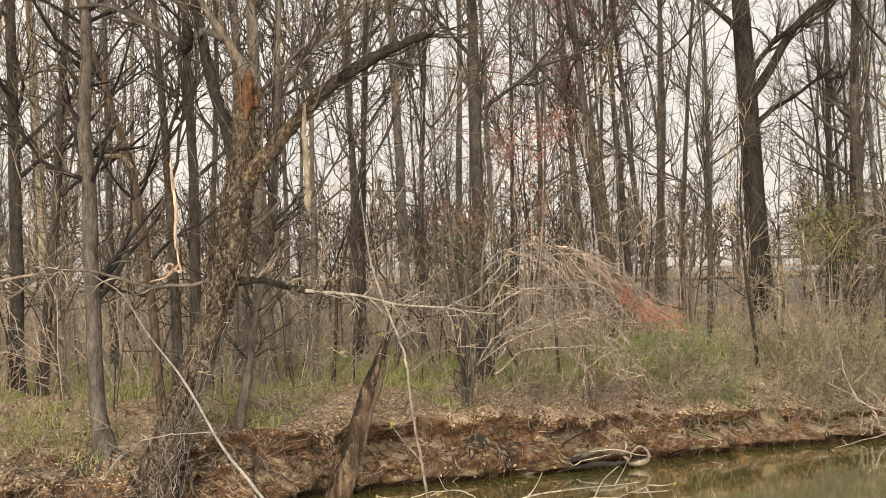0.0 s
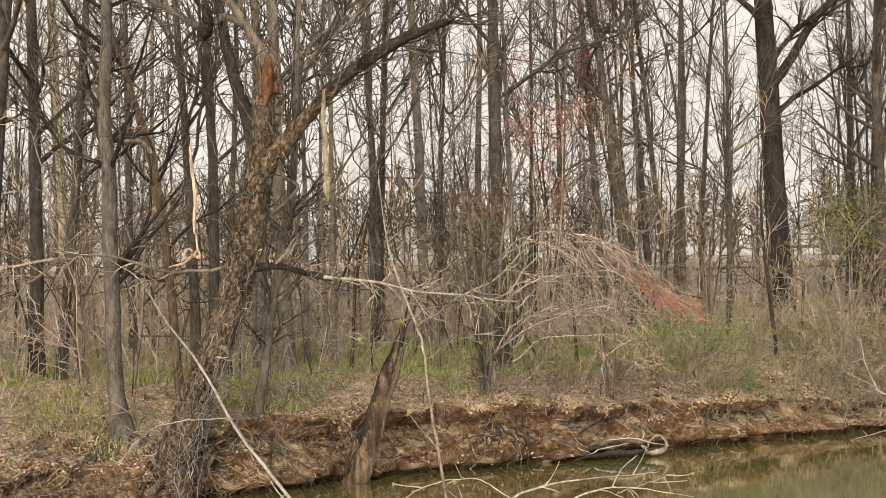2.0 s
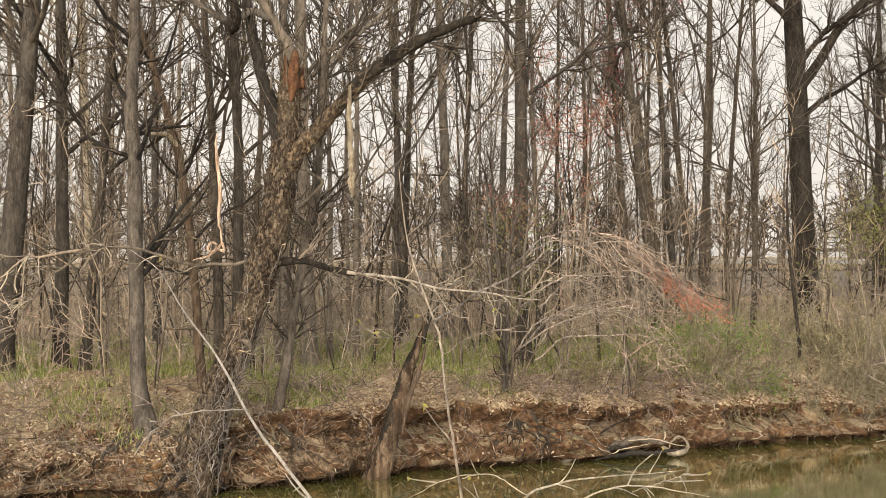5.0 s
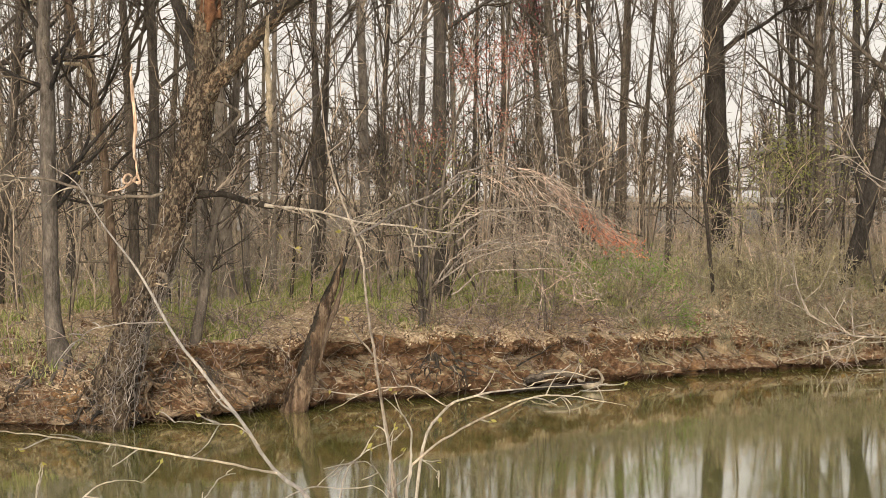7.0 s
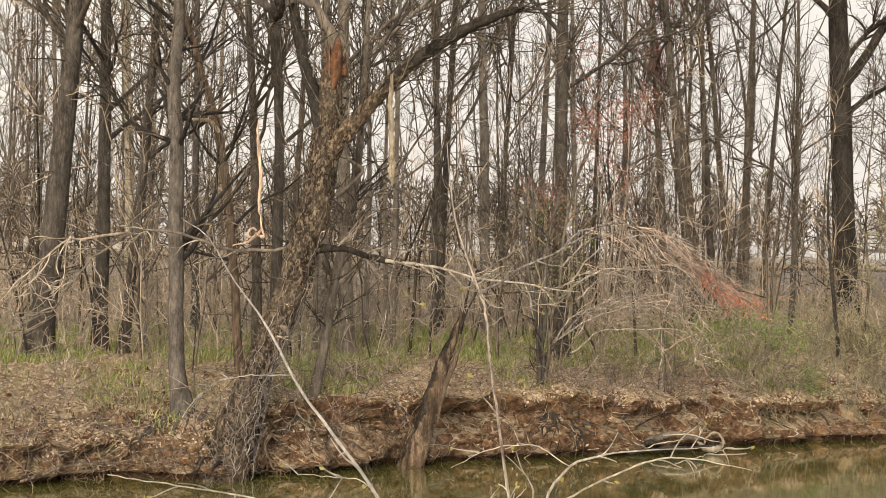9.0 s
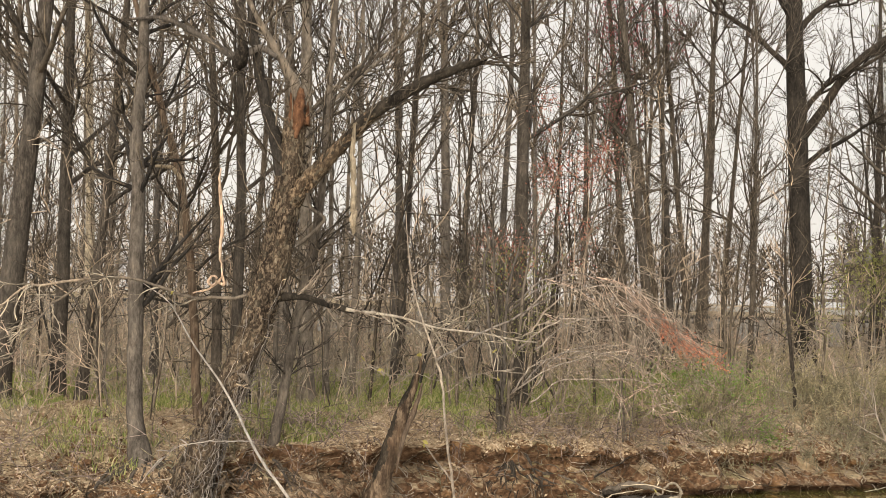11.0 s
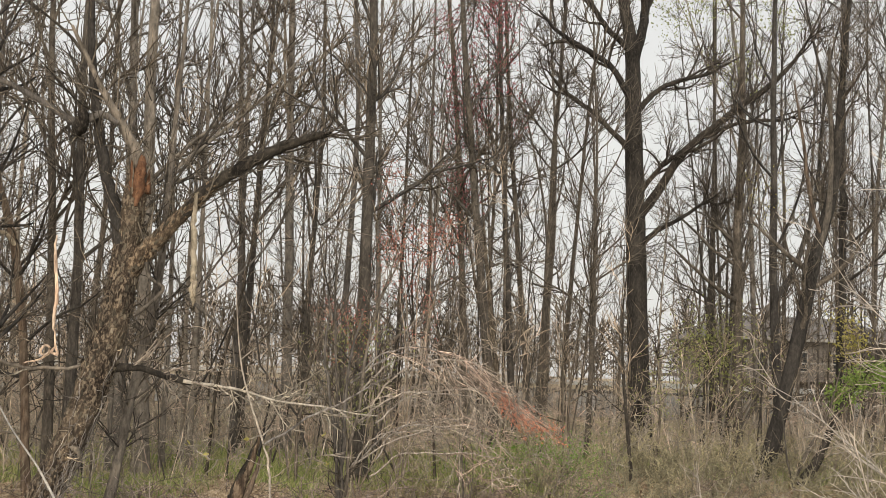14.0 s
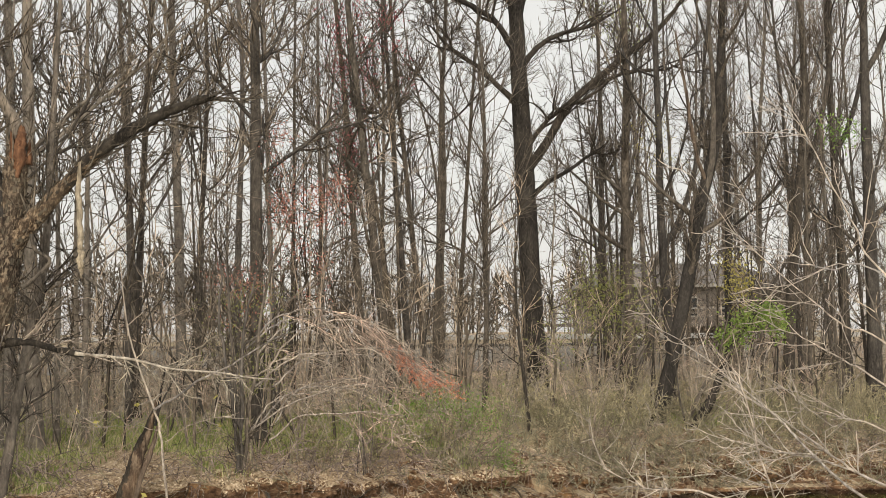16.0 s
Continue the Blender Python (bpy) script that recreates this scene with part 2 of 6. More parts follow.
def tubes(P, R, k=4, rough=0.0, rng=None):
    """Tapered tubes along N polylines of n points: P (N, n, 3), R (N, n)."""
    P, R = np.asarray(P, float), np.asarray(R, float)
    if P.ndim == 2:
        P, R = P[None], R[None]
    N, n, _ = P.shape
    T = unit(np.gradient(P, axis=1))
    chord = unit(P[:, -1] - P[:, 0] + 1e-6)
    helper = np.where(np.abs(chord[:, 2:3]) > 0.8, np.array([[1.0, 0.2, 0]]), np.array([[0.1, 0.1, 1.0]]))
    a = unit(np.cross(chord, helper))[:, None]
    n1 = unit(a - (a * T).sum(-1, keepdims=True) * T)
    n2 = np.cross(T, n1)
    th = np.arange(k) / k * 2 * np.pi
    rad = R[:, :, None] * np.ones(k)
    if rough and rng is not None:
        lobes = sum(np.sin(f * th[None, None] + rng.uniform(0, 6.3, (N, 1, 1)) + np.linspace(0, rng.uniform(1, 5), n)[None, :, None]) / f for f in (2, 3, 5))
        rad = rad * (1 + rough * (0.55 * lobes + 0.5 * rng.normal(0, 1, (N, n, k))))
    ring = np.cos(th)[:, None] * n1[:, :, None] + np.sin(th)[:, None] * n2[:, :, None]
    V = (P[:, :, None] + rad[..., None] * ring).reshape(-1, 3)
    base = (np.arange(N) * n * k)[:, None, None] + (np.arange(n - 1) * k)[None, :, None]
    i, j = np.arange(k)[None, None], ((np.arange(k) + 1) % k)[None, None]
    Q = np.stack([base + i, base + j, base + k + j, base + k + i], -1).reshape(-1, 4)
    return V, Q


def curve(points, n=20):
    """A smooth line with its radius through a few control points (x, y, z, r)."""
    c = np.asarray(points, float)
    c = np.concatenate([2 * c[:1] - c[1:2], c, 2 * c[-1:] - c[-2:-1]])
    c[:, 3] = np.maximum(c[:, 3], 0.0008)
    out = []
    for s in np.linspace(0, len(points) - 1.0001, n):
        i, t = int(s), s - int(s)
        a, b, d, e = c[i:i + 4]
        out.append(0.5 * (2 * b + (d - a) * t + (2 * a - 5 * b + 4 * d - e) * t * t + (3 * b - a - 3 * d + e) * t ** 3))
    out = np.array(out)
    return out[:, :3], np.maximum(out[:, 3], 0.0008)


def wander(P, rng, amount):
    """Small kinks along a line, none at its foot."""
    j = np.cumsum(rng.normal(0, amount, P.shape), axis=-2)
    j -= j[..., :1, :]
    return P + j


def spawn(rng, P, R, per, span, length, angle, n=5, wob=0.12, lift=0.05, thick=0.5, tip=0.004, fan=None):
    """Side branches: per children on each parent line, within the span of its length, of a length in metres."""
    P, R = np.asarray(P, float), np.asarray(R, float)
    if P.ndim == 2:
        P, R = P[None], R[None]
    N, m, _ = P.shape
    who = np.repeat(np.arange(N), per)
    M = len(who)
    s = rng.uniform(*span, M) * (m - 1)
    i = np.minimum(s.astype(int), m - 2)
    f = (s - i)[:, None]
    start = P[who, i] * (1 - f) + P[who, i + 1] * f
    along = unit(P[who, i + 1] - P[who, i])
    r0 = (R[who, i] * (1 - f[:, 0]) + R[who, i + 1] * f[:, 0])
    side = rng.normal(0, 1, (M, 3))
    if fan is not None:
        side = side * 0.6 + np.asarray(fan)
    side = unit(side - (side * along).sum(-1, keepdims=True) * along)
    ang = np.radians(rng.uniform(*angle, M))[:, None]
    d = np.cos(ang) * along + np.sin(ang) * side
    size = rng.uniform(*length, M) * (1.15 - 0.6 * s / (m - 1))
    pts = [start]
    for _ in range(n - 1):
        d = unit(d + rng.normal(0, wob, (M, 3)) + np.array([0, 0, lift]))
        pts.append(pts[-1] + d * (size / (n - 1))[:, None])
    rr = np.clip(r0 * thick, tip * 1.2, None)[:, None] * (1 - np.linspace(0, 1, n)) ** 0.8 + tip * np.linspace(0.6, 1, n)
    return np.stack(pts, 1), rr


def clusters(rng, centres, spread, per, size):
    """Small folded leaves (two quads sharing a midrib) about the centres."""
    c = np.repeat(np.asarray(centres, float), per, axis=0)
    c = c + rng.normal(0, 1, c.shape) * spread
    M = len(c)
    a = unit(rng.normal(0, 1, (M, 3)))
    b = unit(np.cross(a, rng.normal(0, 1, (M, 3))))
    up = np.cross(a, b)
    s = rng.uniform(0.6, 1.3, (M, 1)) * size
    V = np.stack([c - a * s, c - up * s * 0.2, c + a * s, c + b * s * 0.55 + up * s * 0.12, c - b * s * 0.55 + up * s * 0.12], 1).reshape(-1, 3)
    o = (np.arange(M) * 5)[:, None]
    F = np.concatenate([o + np.array([0, 4, 2, 1]), o + np.array([0, 1, 2, 3])])
    return V, F


def thing(name, x, y, z, label, category, group=""):
    e = new(name)
    e.empty_display_size = 0.2
    e.location = (x, y, z)
    return tagged(e, label, category, group)


# ---- ground: far bank, creek bed, near bank ----
BX, BY = 0.863, 0.505     # direction along the far bank
EDGE = 20.2               # distance of the far waterline, square to the bank


SHORE_U = (2.0, 4.6, 5.3, 5.7, 6.2, 7.1, 8.0, 8.7, 9.6, 10.2, 10.7, 11.9, 12.8, 13.4, 14.4, 15.9, 16.6, 18.2, 19.4, 20.8, 22.2, 23.2, 24.2, 25.3, 27.0, 30.0)
SHORE_V = (-0.3, -0.2, -0.2, -0.45, -0.95, -0.6, -0.45, -0.4, -0.1, -0.25, -0.43, -0.25, -0.5, -0.6, -0.5, -0.25, -0.4, -0.25, -0.55, -0.65, -0.85, -1.0, -1.5, -2.4, -3.4, -4.2)
LIP_U = (4.5, 6.5, 8.0, 9.4, 12.0, 12.8, 13.7, 15.0, 16.1, 18.4, 20.0, 21.5, 23.0, 26.0)
LIP_Z = (0.5, 0.64, 1.0, 1.05, 0.98, 1.04, 0.93, 0.85, 0.83, 0.72, 0.62, 0.58, 0.55, 0.55)


def shore(u):
    """How far the waterline lies behind its straight line at u."""
    return float(np.interp(u, SHORE_U, SHORE_V))


def behind(x, y):
    """Metres behind the far waterline (negative over the water)."""
    return -BY * x + BX * y - EDGE - shore(BX * x + BY * y)


def lip_at(u):
    """Height of the bank's lip at u."""
    return float(np.interp(u, LIP_U, LIP_Z)) + 0.03 * math.sin(u * 1.7) + 0.12 * noise.noise(Vector((u * 1.1, 0, 31)))


def soil(x, y):
    """Height of the ground."""
    v, u = behind(x, y), BX * x + BY * y
    lip = lip_at(u)
    ease = float(np.interp(u, (6.0, 9.0), (1.0, 2.0)))
    if v < -EDGE + 2.0:
        z = 1.9
    elif v < -EDGE + 6.5:
        z = 1.9 - (v + EDGE - 2.0) / 4.5 * 2.9
    elif v < -0.5:
        z = -1.0
    elif v < 0.0:
        z = -1.0 + (v + 0.5) * 2.0
    elif v < 0.4:
        z = lip * v / 0.4
    elif v < 3.5:
        z = lip + (1.32 - lip) * (1 - (1 - (v - 0.4) / 3.1) ** ease)
    else:
        z = 1.32
    if v > 0.35:
        z += 0.1 * min(1, v / 3) * noise.noise(Vector((x * 0.35, y * 0.35, 3))) + 0.05 * noise.noise(Vector((x * 1.3, y * 1.3, 7)))
    if y > 66:
        z += 1.35 * min(1, max(0, (y - 68) / 7))
    return z


def build_ground():
    us = np.concatenate([[-2500, -900, -300, -120], np.arange(-60, -12, 3), np.arange(-12, 40, 0.1), np.arange(40, 80, 3), [120, 300, 900, 2500]])
    vs = np.concatenate([[-2500, -900, -300, -120, -60, -30], np.arange(-21, -13, 0.5), [-12, -9, -6, -3, -1, -0.5, -0.25], np.arange(-0.12, 0.48, 0.024), np.arange(0.48, 1.2, 0.06),
                         np.arange(1.2, 5, 0.2), np.arange(5, 60, 1.5), [70, 90, 130, 300, 900, 2500]])
    V = []
    for v in vs:
        for u in us:
            w = v + EDGE + (shore(u) * min(1.0, max(0.0, (v + 14) / 8)) if v < 6 else 0.0)
            x, y = BX * u - BY * w, BY * u + BX * w
            z = soil(x, y)
            if -0.6 < v < 4 and -12 < u < 40:
                k = 0.34 * noise.noise(Vector((u * 0.8, z * 0.9, 2))) + 0.32 * noise.noise(Vector((u * 2.2, z * 2.6, 5))) + 0.2 * noise.noise(Vector((u * 5.5, z * 7, 9)))
                k *= max(0.0, 1 - abs(v - 0.4) / 2.5)
                if v < 0.42:
                    hollow = max(0.0, 0.6 + 0.9 * noise.noise(Vector((u * 0.6, 0, 21))))
                    f = float(np.interp(u, (6.0, 8.3), (0.3, 1.0)))
                    rise = z / lip_at(u)
                    k += hollow * 0.62 * f * max(0.0, 1 - abs(rise - 0.66) / 0.32)
                    k += (0.32 if z < 0.1 else 0.0)
                x, y = x - BY * k, y + BX * k
                z += (0.06 * noise.noise(Vector((u * 5, v * 5, 11))) + 0.1 * noise.noise(Vector((u * 1.7, v * 2.2, 15)))) * (1 if v > 0.2 else 0.3)
            V.append((x, y, z))
    nu = len(us)
    i = np.arange(len(vs) - 1)[:, None] * nu + np.arange(nu - 1)[None]
    Q = np.stack([i, i + 1, i + nu + 1, i + nu], -1).reshape(-1, 4)
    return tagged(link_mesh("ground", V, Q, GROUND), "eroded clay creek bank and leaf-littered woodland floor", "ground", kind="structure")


ground = build_ground()
wv = [(BX * u - BY * v, BY * u + BX * v, 0.0) for v in (2.0, EDGE + 1.1) for u in (-400, 400)]
tagged(link_mesh("water", wv, [(0, 1, 3, 2)], WATER), "still murky olive-green creek water", "water", kind="structure")


# ---- trees ----
def put_tree(x, y, lean, r, h, seed, mat=BARK, twig=TWIG_CROWN, low=0.22, sway=0.06, limbs=15, full=1.0, sides=14, leany=0.0, fork=0.0, label="tall bare grey-brown tree on the woodland floor", name="tree", group="bare woodland trees"):
    """A bare tree: furrowed trunk with flared foot and a crown of three orders of branches."""
    rng = np.random.default_rng(seed)
    z0 = soil(x, y) - 0.12
    t = np.linspace(0, 1, 22)
    bend = rng.uniform(-1, 1, 4)
    P = np.stack([lean * h * t + sway * h * (0.35 * bend[0] * np.sin(t * 5) + 0.2 * bend[1] * np.sin(t * 11)) * t,
                  leany * h * t + sway * h * (0.35 * bend[2] * np.sin(t * 5)) * t, h * t], 1)
    P[:, :2] += np.cumsum(rng.normal(0, 0.012 * h / 20, (22, 2)), 0)
    P[:, :2] -= P[0, :2]
    R = 0.84 * r * (1.12 - 0.95 * t ** 0.9) * (1 + 0.4 * np.exp(-t * h / 0.3))
    R = np.maximum(R, 0.012)
    tree = thing(name, x, y, z0, label, "tree", group)
    P[:, :2] += np.cumsum(np.cumsum(rng.normal(0, 0.004, (22, 2)), 0), 0) * h / 20
    P[:, :2] -= P[0, :2]
    link_mesh("trunk", *tubes(P, R, sides, 0.07, rng), mat, tree)
    P1, R1 = spawn(rng, P, R, limbs, (low, 0.97), (1.6, 4.6), (28, 68), 7, 0.12, 0.09, 0.4, 0.011)
    if fork:
        # a second leader that leaves the trunk and climbs beside it
        i = int(fork * 21)
        q = np.linspace(0, 1, 16)
        way = rng.choice((-1, 1)) * rng.uniform(0.16, 0.3)
        rise = h * (1 - fork) * rng.uniform(0.7, 0.95)
        F = P[i] + np.stack([way * rise * (q ** 0.75) + 0.02 * rise * np.sin(q * 7), rng.normal(0, 0.12) * rise * q, rise * q], 1)
        FR = np.maximum(R[i] * 0.72 * (1 - 0.85 * q), 0.012)
        link_mesh("limb", *tubes(F, FR, sides - 3, 0.07, rng), mat, tree)
        A, B = spawn(rng, F, FR, max(5, limbs // 2), (0.2, 0.97), (1.2, 3.4), (28, 68), 7, 0.12, 0.08, 0.4, 0.011)
        P1, R1 = np.concatenate([P1, A]), np.concatenate([R1, B])
    P2, R2 = spawn(rng, P1, R1, int(5 * full), (0.2, 1.0), (0.6, 2.2), (20, 52), 6, 0.16, 0.09, 0.6, 0.0065)
    P3, R3 = spawn(rng, P2, R2, int(7 * full), (0.1, 1.0), (0.35, 1.3), (14, 46), 5, 0.2, 0.08, 0.65, 0.0045)
    seen = P3[:, 0, 2] + z0 < 3.9 + 0.285 * y
    P3, R3 = P3[seen], R3[seen]
    P4, R4 = spawn(rng, P, R, int(12 * full), (0.06, 0.6), (0.4, 1.6), (40, 90), 5, 0.2, 0.03, 0.1, 0.006)
    P5, R5 = spawn(rng, P4, R4, 3, (0.2, 1.0), (0.2, 0.8), (30, 80), 3, 0.2, 0.03, 0.7, 0.005)
    link_mesh("crown", *join(tubes(P1, R1, 5), tubes(P2, R2, 3)), mat, tree)
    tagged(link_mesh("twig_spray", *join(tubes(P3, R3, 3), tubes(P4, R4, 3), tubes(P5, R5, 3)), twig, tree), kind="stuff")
    return tree


# trees on the left of the bend
put_tree(-8.80, 25.0, 0.080, 0.25, 17, 11, BARK, label="thick leaning grey tree with smooth bark", sway=0.02)
put_tree(-8.11, 26.5, 0.007, 0.16, 18, 12)
put_tree(-7.53, 26.0, 0.056, 0.112, 17, 13, BARK_GREY)
put_tree(-11.34, 40.0, -0.056, 0.17, 22, 14, BARK_PALE, TWIG_PALE, label="pale grey smooth-barked tree")
put_tree(-11.24, 33.0, -0.031, 0.08, 17, 15, BARK_MID)
put_tree(-7.81, 33.0, -0.009, 0.105, 18, 16, BARK_MID)
put_tree(-4.93, 26.0, -0.048, 0.11, 17, 18)
put_tree(-4.46, 25.0, -0.011, 0.118, 17, 19, BARK_GREY, full=1.2, label="dark tree wrapped in vine stems")
put_tree(-3.4, 27.0, -0.012, 0.17, 19, 20, BARK_BEECH, label="smooth pale grey tree behind the broken tree")
put_tree(-4.57, 32.0, -0.028, 0.17, 20, 21, BARK_BEECH)
put_tree(-2.7, 29.0, -0.006, 0.075, 14, 22, BARK_BEECH)
put_tree(-2.08, 36.0, -0.038, 0.115, 19, 23)
put_tree(-0.96, 36.0, -0.016, 0.16, 21, 24, BARK_BEECH)
put_tree(-0.60, 38.0, 0.002, 0.1, 20, 25)
put_tree(0.75, 27.5, -0.029, 0.16, 19, 26, BARK_GREY)
put_tree(0.39, 33.0, -0.001, 0.1, 18, 27, BARK_MID)
put_tree(-3.35, 30.0, -0.01, 0.07, 15, 28, BARK_BEECH, limbs=7, full=0.6)
put_tree(-3.05, 31.0, 0.004, 0.06, 15, 29, BARK_BEECH, limbs=7, full=0.6)
put_tree(-4.25, 28.5, 0.01, 0.06, 14, 30, BARK_BEECH, limbs=7, full=0.6)
put_tree(-2.1, 33.0, -0.02, 0.08, 17, 52, BARK_MID, limbs=7, full=0.6)
put_tree(-7.4, 33.5, 0.01, 0.08, 17, 53, BARK_BEECH, limbs=7, full=0.6)
# straight trunks in the middle
put_tree(4.12, 40.0, -0.071, 0.13, 21, 31, sway=0.02)
put_tree(4.79, 39.0, -0.109, 0.16, 22, 32, sway=0.02)
put_tree(5.83, 43.0, -0.068, 0.13, 22, 33, sway=0.02)
put_tree(6.52, 44.0, -0.080, 0.125, 22, 34, sway=0.02)
put_tree(6.41, 42.0, 0.036, 0.127, 21, 35, sway=0.03)
put_tree(7.74, 46.0, 0.044, 0.1, 21, 36, sway=0.03)
put_tree(6.84, 36.0, 0.010, 0.095, 12, 37)
put_tree(5.43, 48.0, 0.006, 0.095, 20, 38, BARK_MID)
put_tree(2.92, 42.0, -0.004, 0.09, 19, 39, BARK_MID)
put_tree(2.23, 46.0, 0.008, 0.09, 20, 40)
# right-hand woods
put_tree(13.18, 48.0, 0.017, 0.115, 20, 42, BARK_GREY, limbs=9, full=0.8, fork=0.4)
put_tree(11.98, 36.0, -0.037, 0.15, 19, 44, BARK_GREY, limbs=9, full=0.8, low=0.2, fork=0.28)
put_tree(14.05, 50.0, -0.011, 0.13, 21, 45, BARK_GREY, limbs=9, full=0.8, fork=0.33)
put_tree(15.16, 36.0, 0.04, 0.18, 19, 46, BARK_GREY, limbs=9, full=0.8, fork=0.36)
put_tree(15.44, 41.0, -0.022, 0.165, 20, 47, BARK_GREY, limbs=9, full=0.8, fork=0.45)
put_tree(16.72, 34.0, 0.005, 0.22, 19, 48, BARK_GREY, limbs=9, full=0.8, fork=0.5)
put_tree(17.42, 37.0, -0.037, 0.18, 19, 49, BARK_GREY, limbs=9, full=0.8, fork=0.4)
put_tree(19.07, 48.0, 0.037, 0.105, 20, 50, BARK_MID)
put_tree(20.83, 45.0, -0.162, 0.09, 18, 51)


def custom_tree(name, x, y, z, label, group=""):
    return thing(name, x, y, z, label, "tree", group)


def limb(parent, name, points, mat, n=18, sides=8, rough=0.05, seed=1, label="", kink=0.012):
    """One branch of a tree through control points given in the world; returns its line for side branches."""
    rng = np.random.default_rng(seed)
    P, R = curve(points, n)
    R = R * 0.84
    P = wander(P, rng, kink * 0.6) - np.array(parent.location)
    link_mesh(name, *tubes(P, R, sides, rough, rng), mat, parent, label)
    return P, R


def twigs(parent, lines, mat, seed, per=6, per2=3, length=(0.4, 1.3), lift=0.02, tip=0.004, span=(0.15, 1.0), fan=None, name="twig_spray", cap=0.03):
    """Two orders of fine twigs on some limbs."""
    rng = np.random.default_rng(seed)
    bufs = []
    for P, R in lines:
        A, B = spawn(rng, P, np.minimum(R, cap), per, span, length, (20, 60), 7, 0.18, lift + 0.03, 0.4, tip, fan)
        C, D = spawn(rng, A, B, per2, (0.2, 1.0), (length[0] * 0.4, length[1] * 0.55), (15, 48), 6, 0.2, lift + 0.03, 0.65, tip * 0.72)
        bufs += [tubes(A, B, 4), tubes(C, D, 3)]
    return tagged(link_mesh(name, *join(*bufs), mat, parent), kind="stuff")


def flakes(parent, line, count, seed):
    """Curling plates of loose bark on a trunk."""
    rng = np.random.default_rng(seed)
    P, R = line
    s = rng.uniform(0.1, 0.98, count) * (len(P) - 2)
    i = s.astype(int)
    a = rng.uniform(0, 6.283, count)
    out = np.stack([np.cos(a), np.sin(a), 0 * a], 1)
    T = unit(P[i + 1] - P[i])
    out = unit(out - (out * T).sum(1, keepdims=True) * T)
    side = np.cross(T, out)
    c = P[i] + out * (R[i] * 1.03)[:, None]
    h, w = rng.uniform(0.015, 0.06, (count, 1)), rng.uniform(0.008, 0.026, (count, 1))
    lift = rng.uniform(0.004, 0.028, (count, 1))
    V = np.stack([c - T * h - side * w * 0.7, c - T * h * 0.8 + side * w, c + T * h + side * w * 0.6 + out * lift, c + T * h * 0.9 - side * w + out * lift * 0.6], 1)
    inner = V - (out * 0.012)[:, None]
    o = (np.arange(count) * 8)[:, None]
    faces = [o + np.array(q) for q in ((0, 1, 2, 3), (1, 0, 4, 5), (2, 1, 5, 6), (3, 2, 6, 7), (0, 3, 7, 4))]
    tagged(link_mesh("loose_bark", np.concatenate([V, inner], 1).reshape(-1, 3), np.concatenate(faces), BARK_FLAKE, parent, "curling pale plates of loose bark", smooth=False), kind="stuff")


